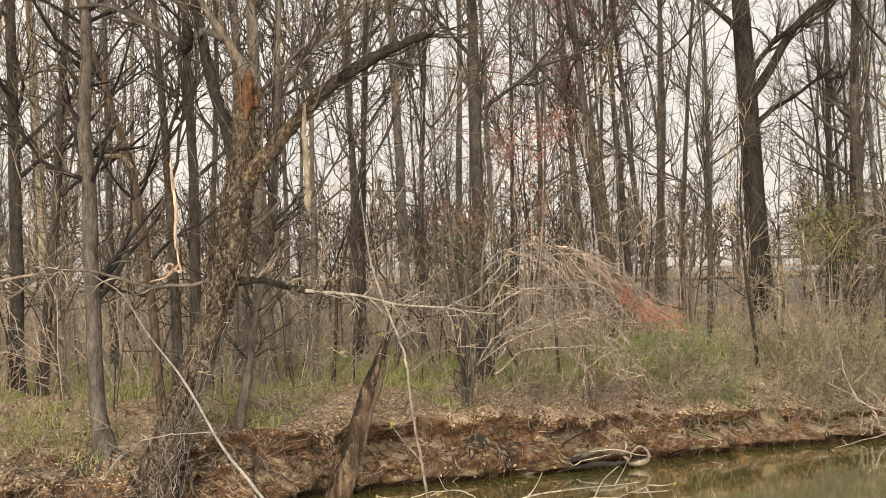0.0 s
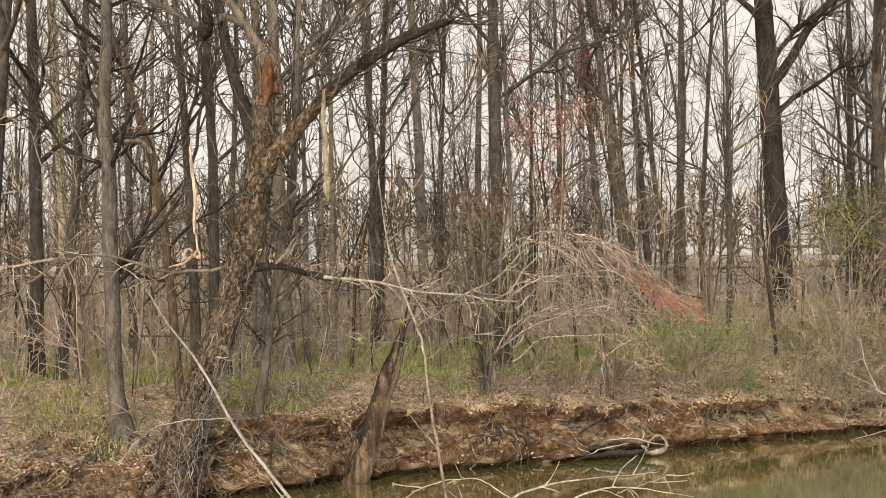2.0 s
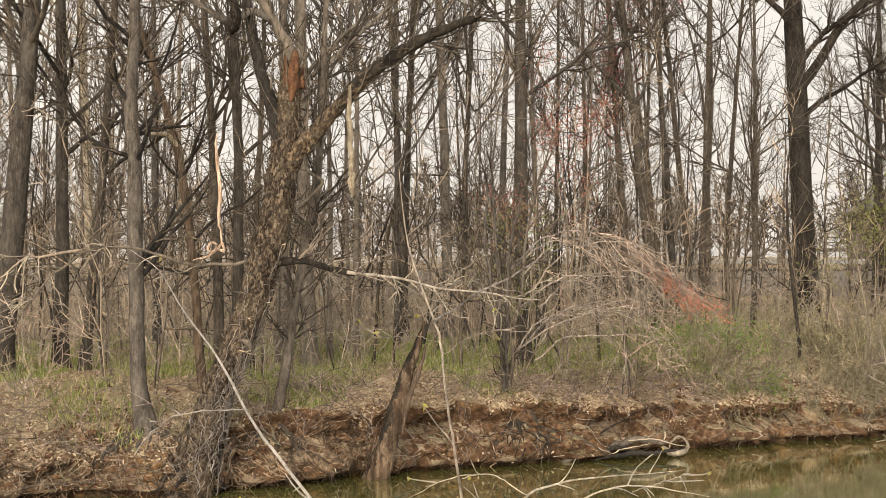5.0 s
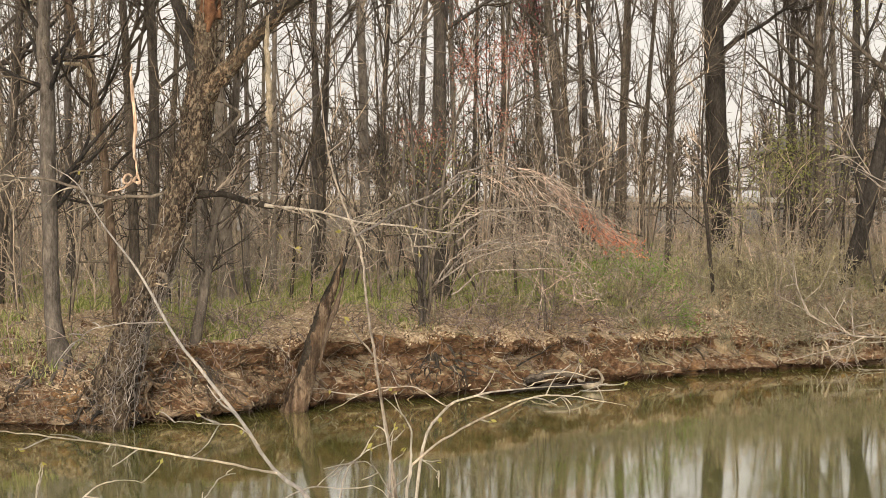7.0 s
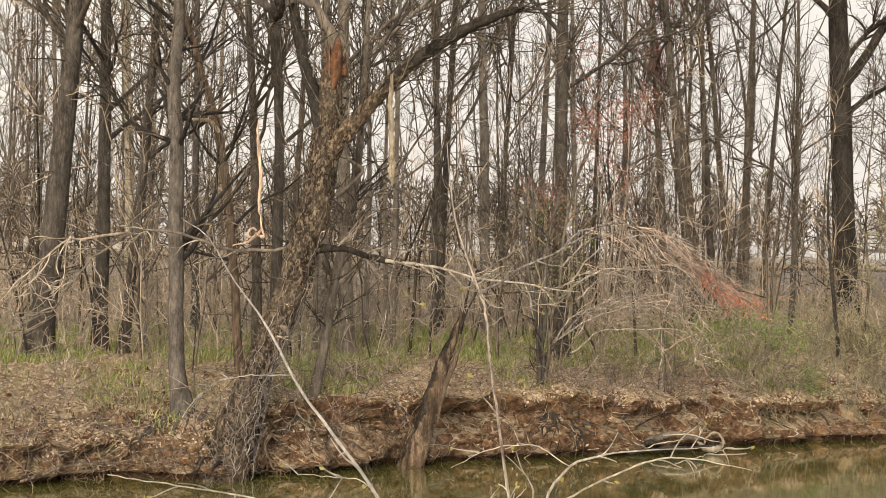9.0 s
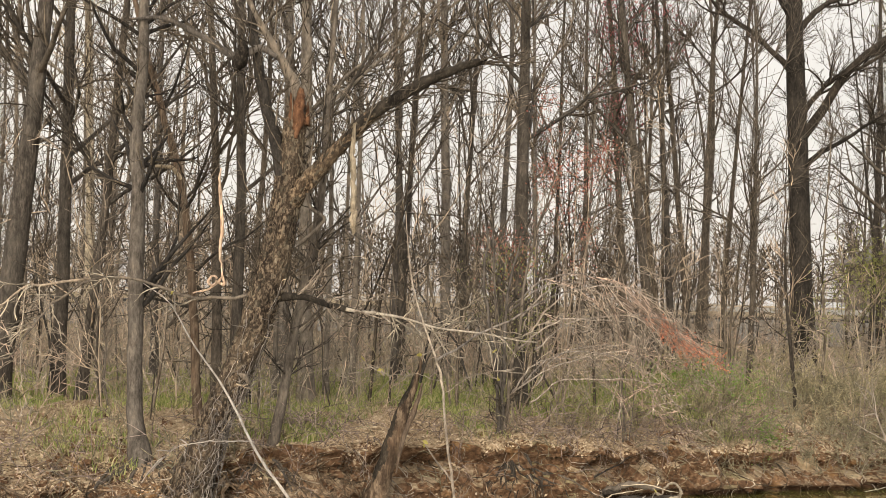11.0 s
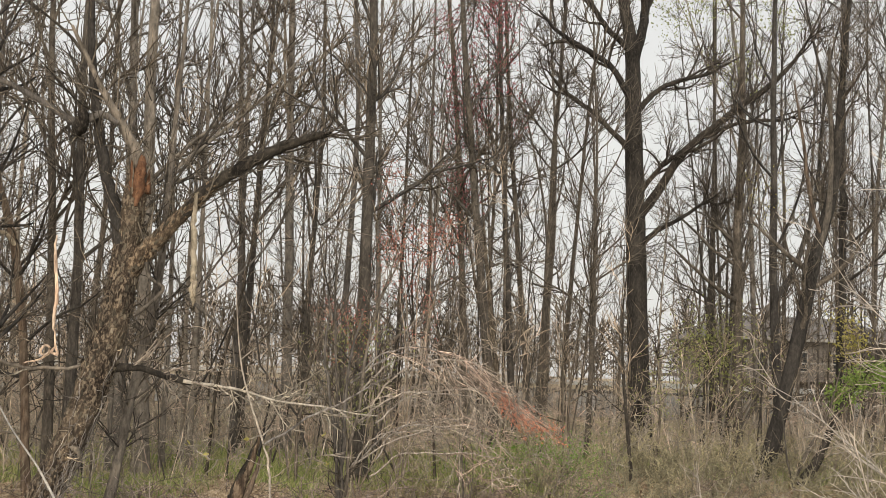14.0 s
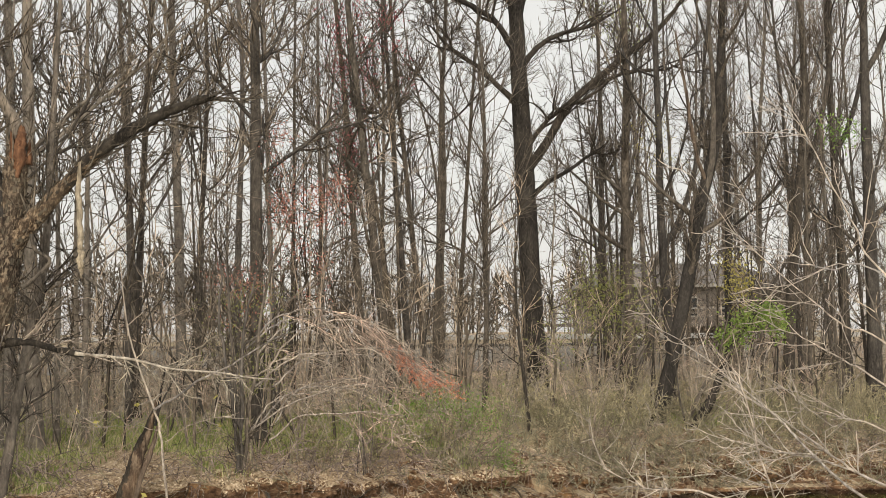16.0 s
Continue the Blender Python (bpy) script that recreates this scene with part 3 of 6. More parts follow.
def broken_tree():
    """The leaning, broken old tree at the water's edge, with its charred limb."""
    e = custom_tree("broken_tree", -4.3, 20.3, 0.0, "old leaning broken tree with shaggy bark and charred limb")
    trunk = limb(e, "trunk", [(-4.46, 20.3, -0.3, 0.47), (-4.2, 20.4, 0.55, 0.36), (-3.96, 20.5, 1.30, 0.285), (-3.73, 20.63, 2.05, 0.255), (-3.43, 20.74, 2.9, 0.275),
                              (-3.16, 20.86, 3.75, 0.28), (-3.07, 20.97, 4.61, 0.26), (-3.0, 21.08, 5.3, 0.245), (-2.94, 21.19, 5.9, 0.2), (-2.91, 21.3, 6.35, 0.17)],
                 BARK_SHAGGY, 120, 36, 0.13, 5)
    flakes(e, trunk, 900, 5)
    # torn top: splinters round a hollow of red heartwood
    rng = np.random.default_rng(3)
    sp = []
    for k in range(13):
        a = k / 13 * 6.283
        h = rng.uniform(0.12, 0.5)
        foot = np.array([-2.92 + 0.13 * math.cos(a), 21.2 + 0.13 * math.sin(a), 6.05])
        tipp = foot + np.array([rng.normal(0, 0.04), rng.normal(0, 0.04), h])
        sp.append(tubes(np.linspace(foot, tipp, 5), np.array([0.06, 0.055, 0.045, 0.03, 0.006]), 5, 0.15, rng))
    V, Q = join(*sp)
    link_mesh("torn_wood", V - np.array(e.location), Q, WOOD_TORN, e, "torn red heartwood splinters")
    strip = [(-2.93, 20.97, 5.82, 0.03), (-2.91, 20.97, 6.08, 0.1), (-2.89, 21.02, 6.34, 0.1), (-2.88, 21.1, 6.54, 0.04)]
    limb(e, "stripped_patch", strip, WOOD_TORN, 22, 10, 0.4, 6, "bare red patch of stripped wood")
    lower = limb(e, "limb", [(-3.1, 21.0, 4.7, 0.2), (-2.64, 20.9, 5.25, 0.15), (-2.13, 20.8, 5.76, 0.125), (-1.71, 20.7, 6.21, 0.112), (-1.5, 20.66, 6.36, 0.09)], BARK_SHAGGY, 40, 18, 0.16, 7)
    flakes(e, lower, 110, 7)
    char = limb(e, "charred_limb", [(-2.2, 20.8, 5.7, 0.1), (-1.71, 20.69, 6.21, 0.116), (-1.12, 20.6, 6.58, 0.108), (-0.63, 20.5, 6.82, 0.09), (-0.2, 20.43, 6.97, 0.066), (-0.05, 20.4, 7.0, 0.02)], BARK_CHARRED, 36, 14, 0.22, 70, "charred black broken limb end")
    left = limb(e, "limb", [(-3.04, 21.0, 5.0, 0.15), (-3.24, 21.12, 5.73, 0.125), (-3.45, 21.25, 6.35, 0.112), (-3.62, 21.38, 7.06, 0.095), (-3.76, 21.5, 7.9, 0.08), (-3.9, 21.6, 9.5, 0.05)], BARK_DARK, 20, 10, 0.08, 8)
    stub = limb(e, "limb", [(-2.92, 21.2, 6.15, 0.15), (-2.98, 21.25, 6.62, 0.1), (-3.15, 21.3, 6.9, 0.085), (-3.35, 21.35, 7.24, 0.07), (-3.63, 21.4, 7.7, 0.06), (-4.1, 21.5, 8.6, 0.03)], BARK_MID, 18, 9, 0.16, 9, "weathered grey snag")
    high = limb(e, "limb", [(-3.3, 21.2, 7.1, 0.05), (-3.57, 21.14, 7.22, 0.07), (-3.88, 21.21, 7.11, 0.077), (-4.28, 21.29, 7.3, 0.06), (-4.81, 21.36, 7.59, 0.052), (-5.17, 21.43, 7.74, 0.039), (-5.71, 21.5, 7.72, 0.02)], BARK_MID, 22, 9, 0.16, 10)
    V, Q = tubes(*curve([(-3.9, 21.12, 6.82, 0.02), (-3.87, 21.1, 6.92, 0.08), (-3.82, 21.1, 7.05, 0.1), (-3.8, 21.1, 7.2, 0.07), (-3.8, 21.1, 7.3, 0.02)], 14), 12, 0.4, rng)
    link_mesh("burl", V - np.array(e.location), Q, BARK_CHARRED, e, "dark knobbly burl")
    low = limb(e, "broken_branch", [(-3.2, 20.95, 3.4, 0.1), (-2.71, 20.73, 3.42, 0.058), (-2.3, 20.47, 3.34, 0.055), (-1.9, 20.22, 3.27, 0.05), (-1.8, 20.2, 3.25, 0.01)], BARK_CHARRED, 16, 9, 0.1, 11, "dark cracked horizontal branch")
    pale = limb(e, "branch", [(-2.0, 20.2, 3.26, 0.035), (-1.35, 20.05, 3.2, 0.025), (-0.69, 19.9, 3.06, 0.02), (0.03, 19.75, 3.0, 0.016), (0.74, 19.6, 2.9, 0.01)], TWIG_PALE, 20, 7, 0.05, 12)
    droop = limb(e, "drooping_branch", [(-3.25, 20.86, 3.44, 0.034), (-3.6, 20.85, 3.42, 0.031), (-4.31, 20.83, 3.34, 0.032), (-4.62, 20.67, 3.38, 0.030), (-5.01, 20.5, 3.54, 0.026), (-5.64, 20.33, 3.63, 0.026), (-6.1, 20.17, 3.51, 0.023),
                                        (-6.46, 20.0, 3.18, 0.019), (-6.73, 19.83, 2.76, 0.016), (-6.91, 19.67, 2.42, 0.014), (-7.43, 19.5, 2.43, 0.011), (-8.2, 19.3, 2.6, 0.007)], BARK_MID, 44, 8, 0.12, 13, kink=0.03)
    droop2 = limb(e, "drooping_branch", [(-5.83, 20.4, 3.59, 0.027), (-6.46, 20.25, 3.47, 0.023), (-6.67, 20.1, 3.42, 0.019), (-7.11, 19.95, 3.0, 0.015), (-7.55, 19.8, 2.58, 0.011), (-8.2, 19.6, 2.1, 0.007)], TWIG, 20, 6, 0.06, 14)
    hook = limb(e, "peeled_branch", [(-3.98, 20.6, 5.3, 0.012), (-3.99, 20.6, 4.91, 0.028), (-3.95, 20.6, 4.49, 0.029), (-3.99, 20.6, 4.0, 0.022), (-3.98, 20.6, 3.9, 0.012), (-3.96, 20.58, 3.72, 0.016), (-3.98, 20.6, 3.6, 0.024), (-4.08, 20.62, 3.62, 0.02),
                                     (-4.03, 20.62, 3.68, 0.014), (-4.14, 20.6, 3.56, 0.02), (-4.28, 20.61, 3.46, 0.014), (-4.42, 20.62, 3.42, 0.01)], WOOD_FRESH, 60, 10, 0.3, 15, "peeled orange hanging branch ending in a hook")
    ring = [(-4.03 + 0.065 * math.cos(q), 20.57, 3.63 + 0.07 * math.sin(q), 0.02) for q in np.linspace(0.4, 6.4, 9)]
    limb(e, "hooked_end", ring, WOOD_FRESH, 26, 8, 0.2, 20, "peeled loop at the branch's end", kink=0.004)
    hang = limb(e, "hanging_branch", [(-2.01, 20.6, 6.02, 0.025), (-2.02, 20.6, 5.44, 0.05), (-2.04, 20.6, 4.94, 0.05), (-2.05, 20.6, 4.55, 0.058), (-2.03, 20.6, 4.42, 0.02)], WOOD_BARE, 50, 10, 0.25, 16, "bare bleached hanging branch")
    limb(e, "snapped_end", [(-2.07, 20.6, 4.46, 0.02), (-1.95, 20.6, 4.41, 0.034), (-1.84, 20.6, 4.35, 0.03), (-1.66, 20.6, 4.19, 0.016), (-1.49, 20.6, 3.99, 0.008)], BARK, 24, 8, 0.2, 45)
    curl = limb(e, "curled_branch", [(-0.3, 20.5, 6.85, 0.03), (-0.24, 20.6, 6.33, 0.021), (-0.24, 20.6, 5.91, 0.018), (-0.15, 20.6, 5.64, 0.018), (0.02, 20.6, 5.79, 0.02), (0.18, 20.6, 6.08, 0.017), (0.34, 20.6, 6.67, 0.01)], BARK_DARK, 20, 6, 0.05, 17)
    wig = limb(e, "twisted_branch", [(-2.67, 20.6, 4.97, 0.038), (-2.6, 20.6, 4.72, 0.038), (-2.42, 20.6, 4.6, 0.034), (-2.59, 20.6, 4.39, 0.034), (-2.78, 20.65, 4.22, 0.045)], BARK, 16, 8, 0.15, 19)
    V, Q = tubes(*curve([(-3.58, 20.42, 2.26, 0.01), (-3.53, 20.4, 2.25, 0.035), (-3.48, 20.4, 2.22, 0.04), (-3.44, 20.42, 2.15, 0.025), (-3.45, 20.45, 2.06, 0.01)], 14), 9, 0.3, rng)
    link_mesh("knot", V - np.array(e.location), Q, BARK_MID, e, "pale broken knot")
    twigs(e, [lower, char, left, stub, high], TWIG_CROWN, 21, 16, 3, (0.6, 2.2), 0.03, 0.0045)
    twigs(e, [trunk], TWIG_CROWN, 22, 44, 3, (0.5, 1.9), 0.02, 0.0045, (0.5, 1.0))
    twigs(e, [trunk], TWIG_PALE, 26, 16, 3, (0.2, 0.8), -0.03, 0.004, (0.15, 0.55))
    twigs(e, [pale, droop, droop2], TWIG_PALE, 23, 16, 4, (0.3, 1.0), -0.05, 0.005)
    twigs(e, [curl, low], TWIG, 24, 12, 4, (0.4, 1.2), 0.0, 0.005)
    # thin vine stems that cling to the lower trunk
    va = []
    for k in range(44):
        s0 = rng.uniform(0.02, 0.3)
        s = np.linspace(s0, s0 + rng.uniform(0.06, 0.25), 16)
        i = np.clip((s * 119).astype(int), 0, 118)
        f = np.clip(s * 119 - i, 0, 1)[:, None]
        mid = trunk[0][i] * (1 - f) + trunk[0][i + 1] * f
        a = rng.uniform(4.3, 6.9) + np.cumsum(rng.normal(0, 0.13, 16))
        rr = trunk[1][i] * rng.uniform(1.05, 1.4)
        P = mid + np.stack([rr * np.cos(a), rr * np.sin(a), rng.normal(0, 0.03, 16)], 1)
        va.append(tubes(P, np.linspace(0.006, 0.003, 16) * rng.uniform(0.6, 1.3), 4))
        B, C = spawn(rng, P, np.full(16, 0.008), 7, (0.05, 1), (0.1, 0.45), (30, 90), 5, 0.4, -0.03, 0.6, 0.003)
        va.append(tubes(B, C, 3))
    tagged(link_mesh("vine", *join(*va), TWIG_GREY, e, "tangle of pale grey vine stems"), kind="stuff")
    return e


HERO = broken_tree()


def slender_tree():
    e = custom_tree("tree", -3.35, 22.0, 0.7, "slender grey tree close behind the broken tree")
    a = limb(e, "trunk", [(-3.42, 22.0, 0.2, 0.26), (-3.38, 22.0, 0.62, 0.2), (-3.32, 22.02, 0.9, 0.135), (-3.26, 22.05, 1.3, 0.105), (-3.15, 22.1, 1.97, 0.095), (-3.04, 22.2, 2.86, 0.088), (-2.9, 22.3, 3.78, 0.1), (-2.74, 22.4, 4.7, 0.09), (-2.69, 22.5, 5.63, 0.073), (-2.63, 22.6, 6.94, 0.055), (-2.5, 22.7, 9.5, 0.03)], BARK_MID, 34, 10, 0.1, 18)
    twigs(e, [a], TWIG_CROWN, 25, 45, 5, (0.4, 1.7), 0.04, 0.006, (0.4, 1.0))
    return e


SLENDER = slender_tree()


def dead_stump():
    e = custom_tree("dead_stump", -1.7, 22.0, 0.0, "leaning dead tree stump with dark split bark")
    rng = np.random.default_rng(31)
    P, R = curve([(-1.78, 21.95, -0.35, 0.3), (-1.68, 22.0, 0.05, 0.25), (-1.55, 22.03, 0.4, 0.215), (-1.44, 22.07, 0.85, 0.195), (-1.33, 22.1, 1.25, 0.185), (-1.2, 22.15, 1.62, 0.15), (-1.07, 22.2, 1.95, 0.105), (-0.98, 22.25, 2.29, 0.055), (-0.92, 22.3, 2.6, 0.015)], 64)
    P = wander(P, rng, 0.006)
    V, Q = tubes(P, R * 0.8, 30, 0.17, rng)
    ring, col = np.arange(len(Q)) // 30, np.arange(len(Q)) % 30
    wide = 3.6 + 1.6 * np.sin(ring * 0.45) * np.sin(ring * 0.17 + 1)
    split = (ring > 17) & (np.abs(col - 8.5) < wide)
    # the decayed side lies a little deeper than the bark
    V3 = V.reshape(64, 30, 3)
    dig = np.exp(-((np.arange(30) - 8.5) / 2.6) ** 2)[None, :, None] * np.clip((np.arange(64) - 15) / 6, 0, 1)[:, None, None]
    V = (V3 + (P[:, None] - V3) * 0.28 * dig).reshape(-1, 3) - np.array(e.location)
    link_mesh("trunk", V, Q[~split], WOOD_ROTTEN, e)
    link_mesh("split_bark", V, Q[split], BARK_CHARRED, e, "black decayed split")
    limb(e, "bark_strip", [(-1.3, 21.93, 0.7, 0.015), (-1.22, 21.95, 1.2, 0.05), (-1.08, 22.0, 1.7, 0.05), (-0.98, 22.1, 2.1, 0.02)], BARK_RED, 16, 8, 0.2, 33, "reddish loose bark")
    a = limb(e, "sprout", [(-0.98, 22.22, 2.1, 0.03), (-0.9, 22.3, 2.6, 0.025), (-0.83, 22.3, 3.0, 0.012)], BARK_DARK, 10, 6, 0.05, 34)
    b = limb(e, "sprout", [(-0.98, 22.2, 2.2, 0.02), (-0.75, 22.2, 2.75, 0.014), (-0.55, 22.2, 3.05, 0.006)], BARK_DARK, 10, 6, 0.05, 35)
    twigs(e, [a, b], TWIG, 36, 8, 2, (0.2, 0.7), 0.02)
    return e


dead_stump()


def bank_tree():
    e = custom_tree("bank_tree", -5.15, 21.15, 0.6, "slender grey tree with flared roots in the bank")
    tr = limb(e, "trunk", [(-5.1, 21.08, 0.2, 0.42), (-5.13, 21.1, 0.52, 0.33), (-5.17, 21.13, 0.78, 0.24), (-5.22, 21.17, 1.1, 0.185), (-5.30, 21.23, 1.55, 0.146), (-5.36, 21.29, 2.84, 0.137), (-5.41, 21.35, 3.72, 0.143), (-5.42, 21.41, 5.03, 0.130),
                            (-5.47, 21.46, 5.92, 0.122), (-5.44, 21.52, 7.24, 0.105), (-5.43, 21.63, 9.65, 0.082), (-5.33, 21.63, 13.24, 0.031)], BARK_MID, 50, 16, 0.1, 41)
    rng = np.random.default_rng(42)
    P1, R1 = spawn(rng, *tr, 22, (0.45, 0.95), (1.0, 3.0), (40, 80), 7, 0.14, 0.06, 0.35, 0.01)
    link_mesh("crown", *tubes(P1, R1, 5), BARK_DARK, e)
    twigs(e, [(P1[i], R1[i]) for i in range(len(P1))], TWIG_CROWN, 43, 6, 4, (0.4, 1.4), 0.02)
    for k in range(12):
        a = rng.uniform(3.0, 6.6)
        d = rng.uniform(0.6, 1.2)
        p = [(-5.15 + 0.1 * math.cos(a), 21.15 + 0.1 * math.sin(a), 0.95, 0.03), (-5.15 + 0.28 * d * math.cos(a), 21.1 + 0.28 * d * math.sin(a), 0.68, 0.026), (-5.15 + 0.75 * d * math.cos(a), 21.0 + 0.45 * d * math.sin(a), 0.3 + 0.2 * d, 0.01)]
        V, Q = tubes(wander(curve(p, 9)[0], rng, 0.015), curve(p, 9)[1], 6, 0.1, rng)
        link_mesh("root", V - np.array(e.location), Q, BARK_DARK, e, "exposed flaring root")
    return e


BANK_TREE = bank_tree()


def reddish_tree():
    e = custom_tree("leaning_tree", -4.75, 23.5, 1.2, "reddish-brown tree leaning over with a kinked trunk")
    tr = limb(e, "trunk", [(-4.75, 23.5, 1.1, 0.12), (-4.83, 23.5, 1.85, 0.098), (-4.9, 23.5, 3.0, 0.088), (-5.02, 23.5, 4.24, 0.084), (-5.24, 23.5, 5.49, 0.082), (-5.61, 23.5, 6.73, 0.072), (-5.87, 23.5, 7.6, 0.062), (-6.5, 23.6, 10, 0.03)], BARK_RED, 34, 10, 0.08, 51)
    stub = limb(e, "limb", [(-5.2, 23.45, 5.35, 0.05), (-5.35, 23.35, 5.52, 0.04), (-5.6, 23.25, 5.5, 0.03)], WOOD_BARE, 8, 7, 0.1, 52, "bare pale branch stub")
    rng = np.random.default_rng(53)
    P1, R1 = spawn(rng, *tr, 14, (0.3, 0.95), (0.8, 2.4), (40, 80), 7, 0.16, 0.05, 0.4, 0.008)
    link_mesh("crown", *tubes(P1, R1, 5), BARK_DARK, e)
    twigs(e, [(P1[i], R1[i]) for i in range(len(P1))], TWIG_CROWN, 54, 5, 4, (0.3, 1.2), 0.02)


reddish_tree()


def great_oak():
    """The tall straight tree with the broad limbs."""
    e = custom_tree("great_tree", 8.95, 39.0, 1.2, "great straight dark tree with broad bare limbs")
    lines = [limb(e, "trunk", [(9.0, 39, 1.0, 0.5), (8.93, 39, 1.6, 0.41), (8.75, 39, 4.68, 0.36), (8.64, 39, 7.57, 0.335), (8.55, 39, 9.02, 0.32), (8.44, 39, 11.14, 0.29), (8.35, 39, 13.12, 0.24), (7.96, 39, 15.1, 0.16), (7.6, 39, 18, 0.08)], BARK_DARK, 44, 18, 0.05, 61)]
    low = ([(8.38, 39, 12.4, 0.2), (8.66, 39, 13.8, 0.16), (8.78, 39, 15.14, 0.126), (9.2, 39, 18, 0.05)],
           [(8.6, 39, 8.0, 0.18), (9.13, 38.67, 8.85, 0.15), (9.59, 38.33, 9.71, 0.14), (10.13, 38, 10.33, 0.13), (10.98, 37.67, 11.04, 0.122), (11.98, 37.33, 11.82, 0.091), (12.65, 37, 12.74, 0.052), (13.2, 36.8, 14, 0.02)],
           [(8.65, 39, 8.75, 0.1), (9.13, 38.75, 9.43, 0.078), (9.45, 38.5, 9.68, 0.07), (9.75, 38.25, 9.95, 0.05)],
           [(10.3, 38, 10.4, 0.08), (11.28, 37.9, 10.83, 0.063), (12.33, 37.8, 10.94, 0.054), (13.03, 37.7, 11.05, 0.025)])
    high = ([(8.62, 39, 7.2, 0.1), (8.99, 38.62, 7.63, 0.094), (9.45, 38.25, 8.01, 0.07), (10.07, 37.88, 8.4, 0.054), (10.51, 37.5, 8.77, 0.02)],
            [(8.5, 39, 9.95, 0.13), (7.98, 39.25, 10.59, 0.095), (7.35, 39.5, 11.26, 0.08), (6.54, 39.75, 11.93, 0.072), (6.06, 40, 12.54, 0.03)],
            [(8.42, 39, 11.5, 0.15), (7.82, 38.75, 12.29, 0.102), (7.11, 38.5, 12.77, 0.093), (6.24, 38.25, 13.14, 0.077), (5.46, 38, 13.76, 0.03)],
            [(8.44, 39, 11.0, 0.13), (9.1, 39.25, 11.8, 0.095), (9.82, 39.5, 12.23, 0.08), (10.72, 39.75, 12.5, 0.064), (11.63, 40, 13.03, 0.03)],
            [(8.3, 39, 13.0, 0.12), (7.61, 38.67, 13.49, 0.094), (7.04, 38.33, 14.03, 0.078), (6.4, 38, 15, 0.04)])
    for k, p in enumerate(low + high):
        lines.append(limb(e, "limb", p, BARK_DARK, 22, 9, 0.06, 62 + k, kink=0.025))
    rng = np.random.default_rng(75)
    bufs = []
    second = []
    for P, R in lines[1:]:
        A, B = spawn(rng, P, R, 7, (0.25, 1), (0.8, 2.6), (25, 65), 6, 0.16, 0.06, 0.5, 0.012)
        bufs.append(tubes(A, B, 5))
        second += [(A[i], B[i]) for i in range(len(A))]
    tagged(link_mesh("crown", *join(*bufs), BARK_DARK, e), kind="stuff")
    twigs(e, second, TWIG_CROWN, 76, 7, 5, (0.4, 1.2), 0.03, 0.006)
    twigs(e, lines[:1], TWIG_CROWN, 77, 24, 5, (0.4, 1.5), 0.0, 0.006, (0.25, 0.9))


great_oak()


def side_limb_tree():
    e = custom_tree("tree", 11.42, 38.0, 1.2, "grey tree with a long sagging side limb")
    tr = limb(e, "trunk", [(11.42, 38, 1.0, 0.24), (11.4, 38, 2.0, 0.17), (11.36, 38, 5.0, 0.155), (11.3, 38, 8, 0.14), (11.35, 38, 11.5, 0.11), (11.2, 38, 18, 0.04)], BARK, 34, 12, 0.06, 81)
    a = limb(e, "limb", [(11.36, 38, 5.8, 0.085), (10.77, 37.75, 6.07, 0.069), (10.22, 37.5, 6.45, 0.061), (9.67, 37.25, 6.82, 0.045), (9.14, 37, 7.26, 0.02)], BARK, 18, 8, 0.06, 82)
    rng = np.random.default_rng(83)
    P1, R1 = spawn(rng, *tr, 11, (0.3, 0.95), (1.5, 4), (30, 65), 7, 0.13, 0.08, 0.45, 0.012)
    link_mesh("crown", *tubes(P1, R1, 5), BARK, e)
    twigs(e, [a] + [(P1[i], R1[i]) for i in range(len(P1))], TWIG_CROWN, 84, 6, 4, (0.5, 1.6), 0.03, 0.006)


side_limb_tree()


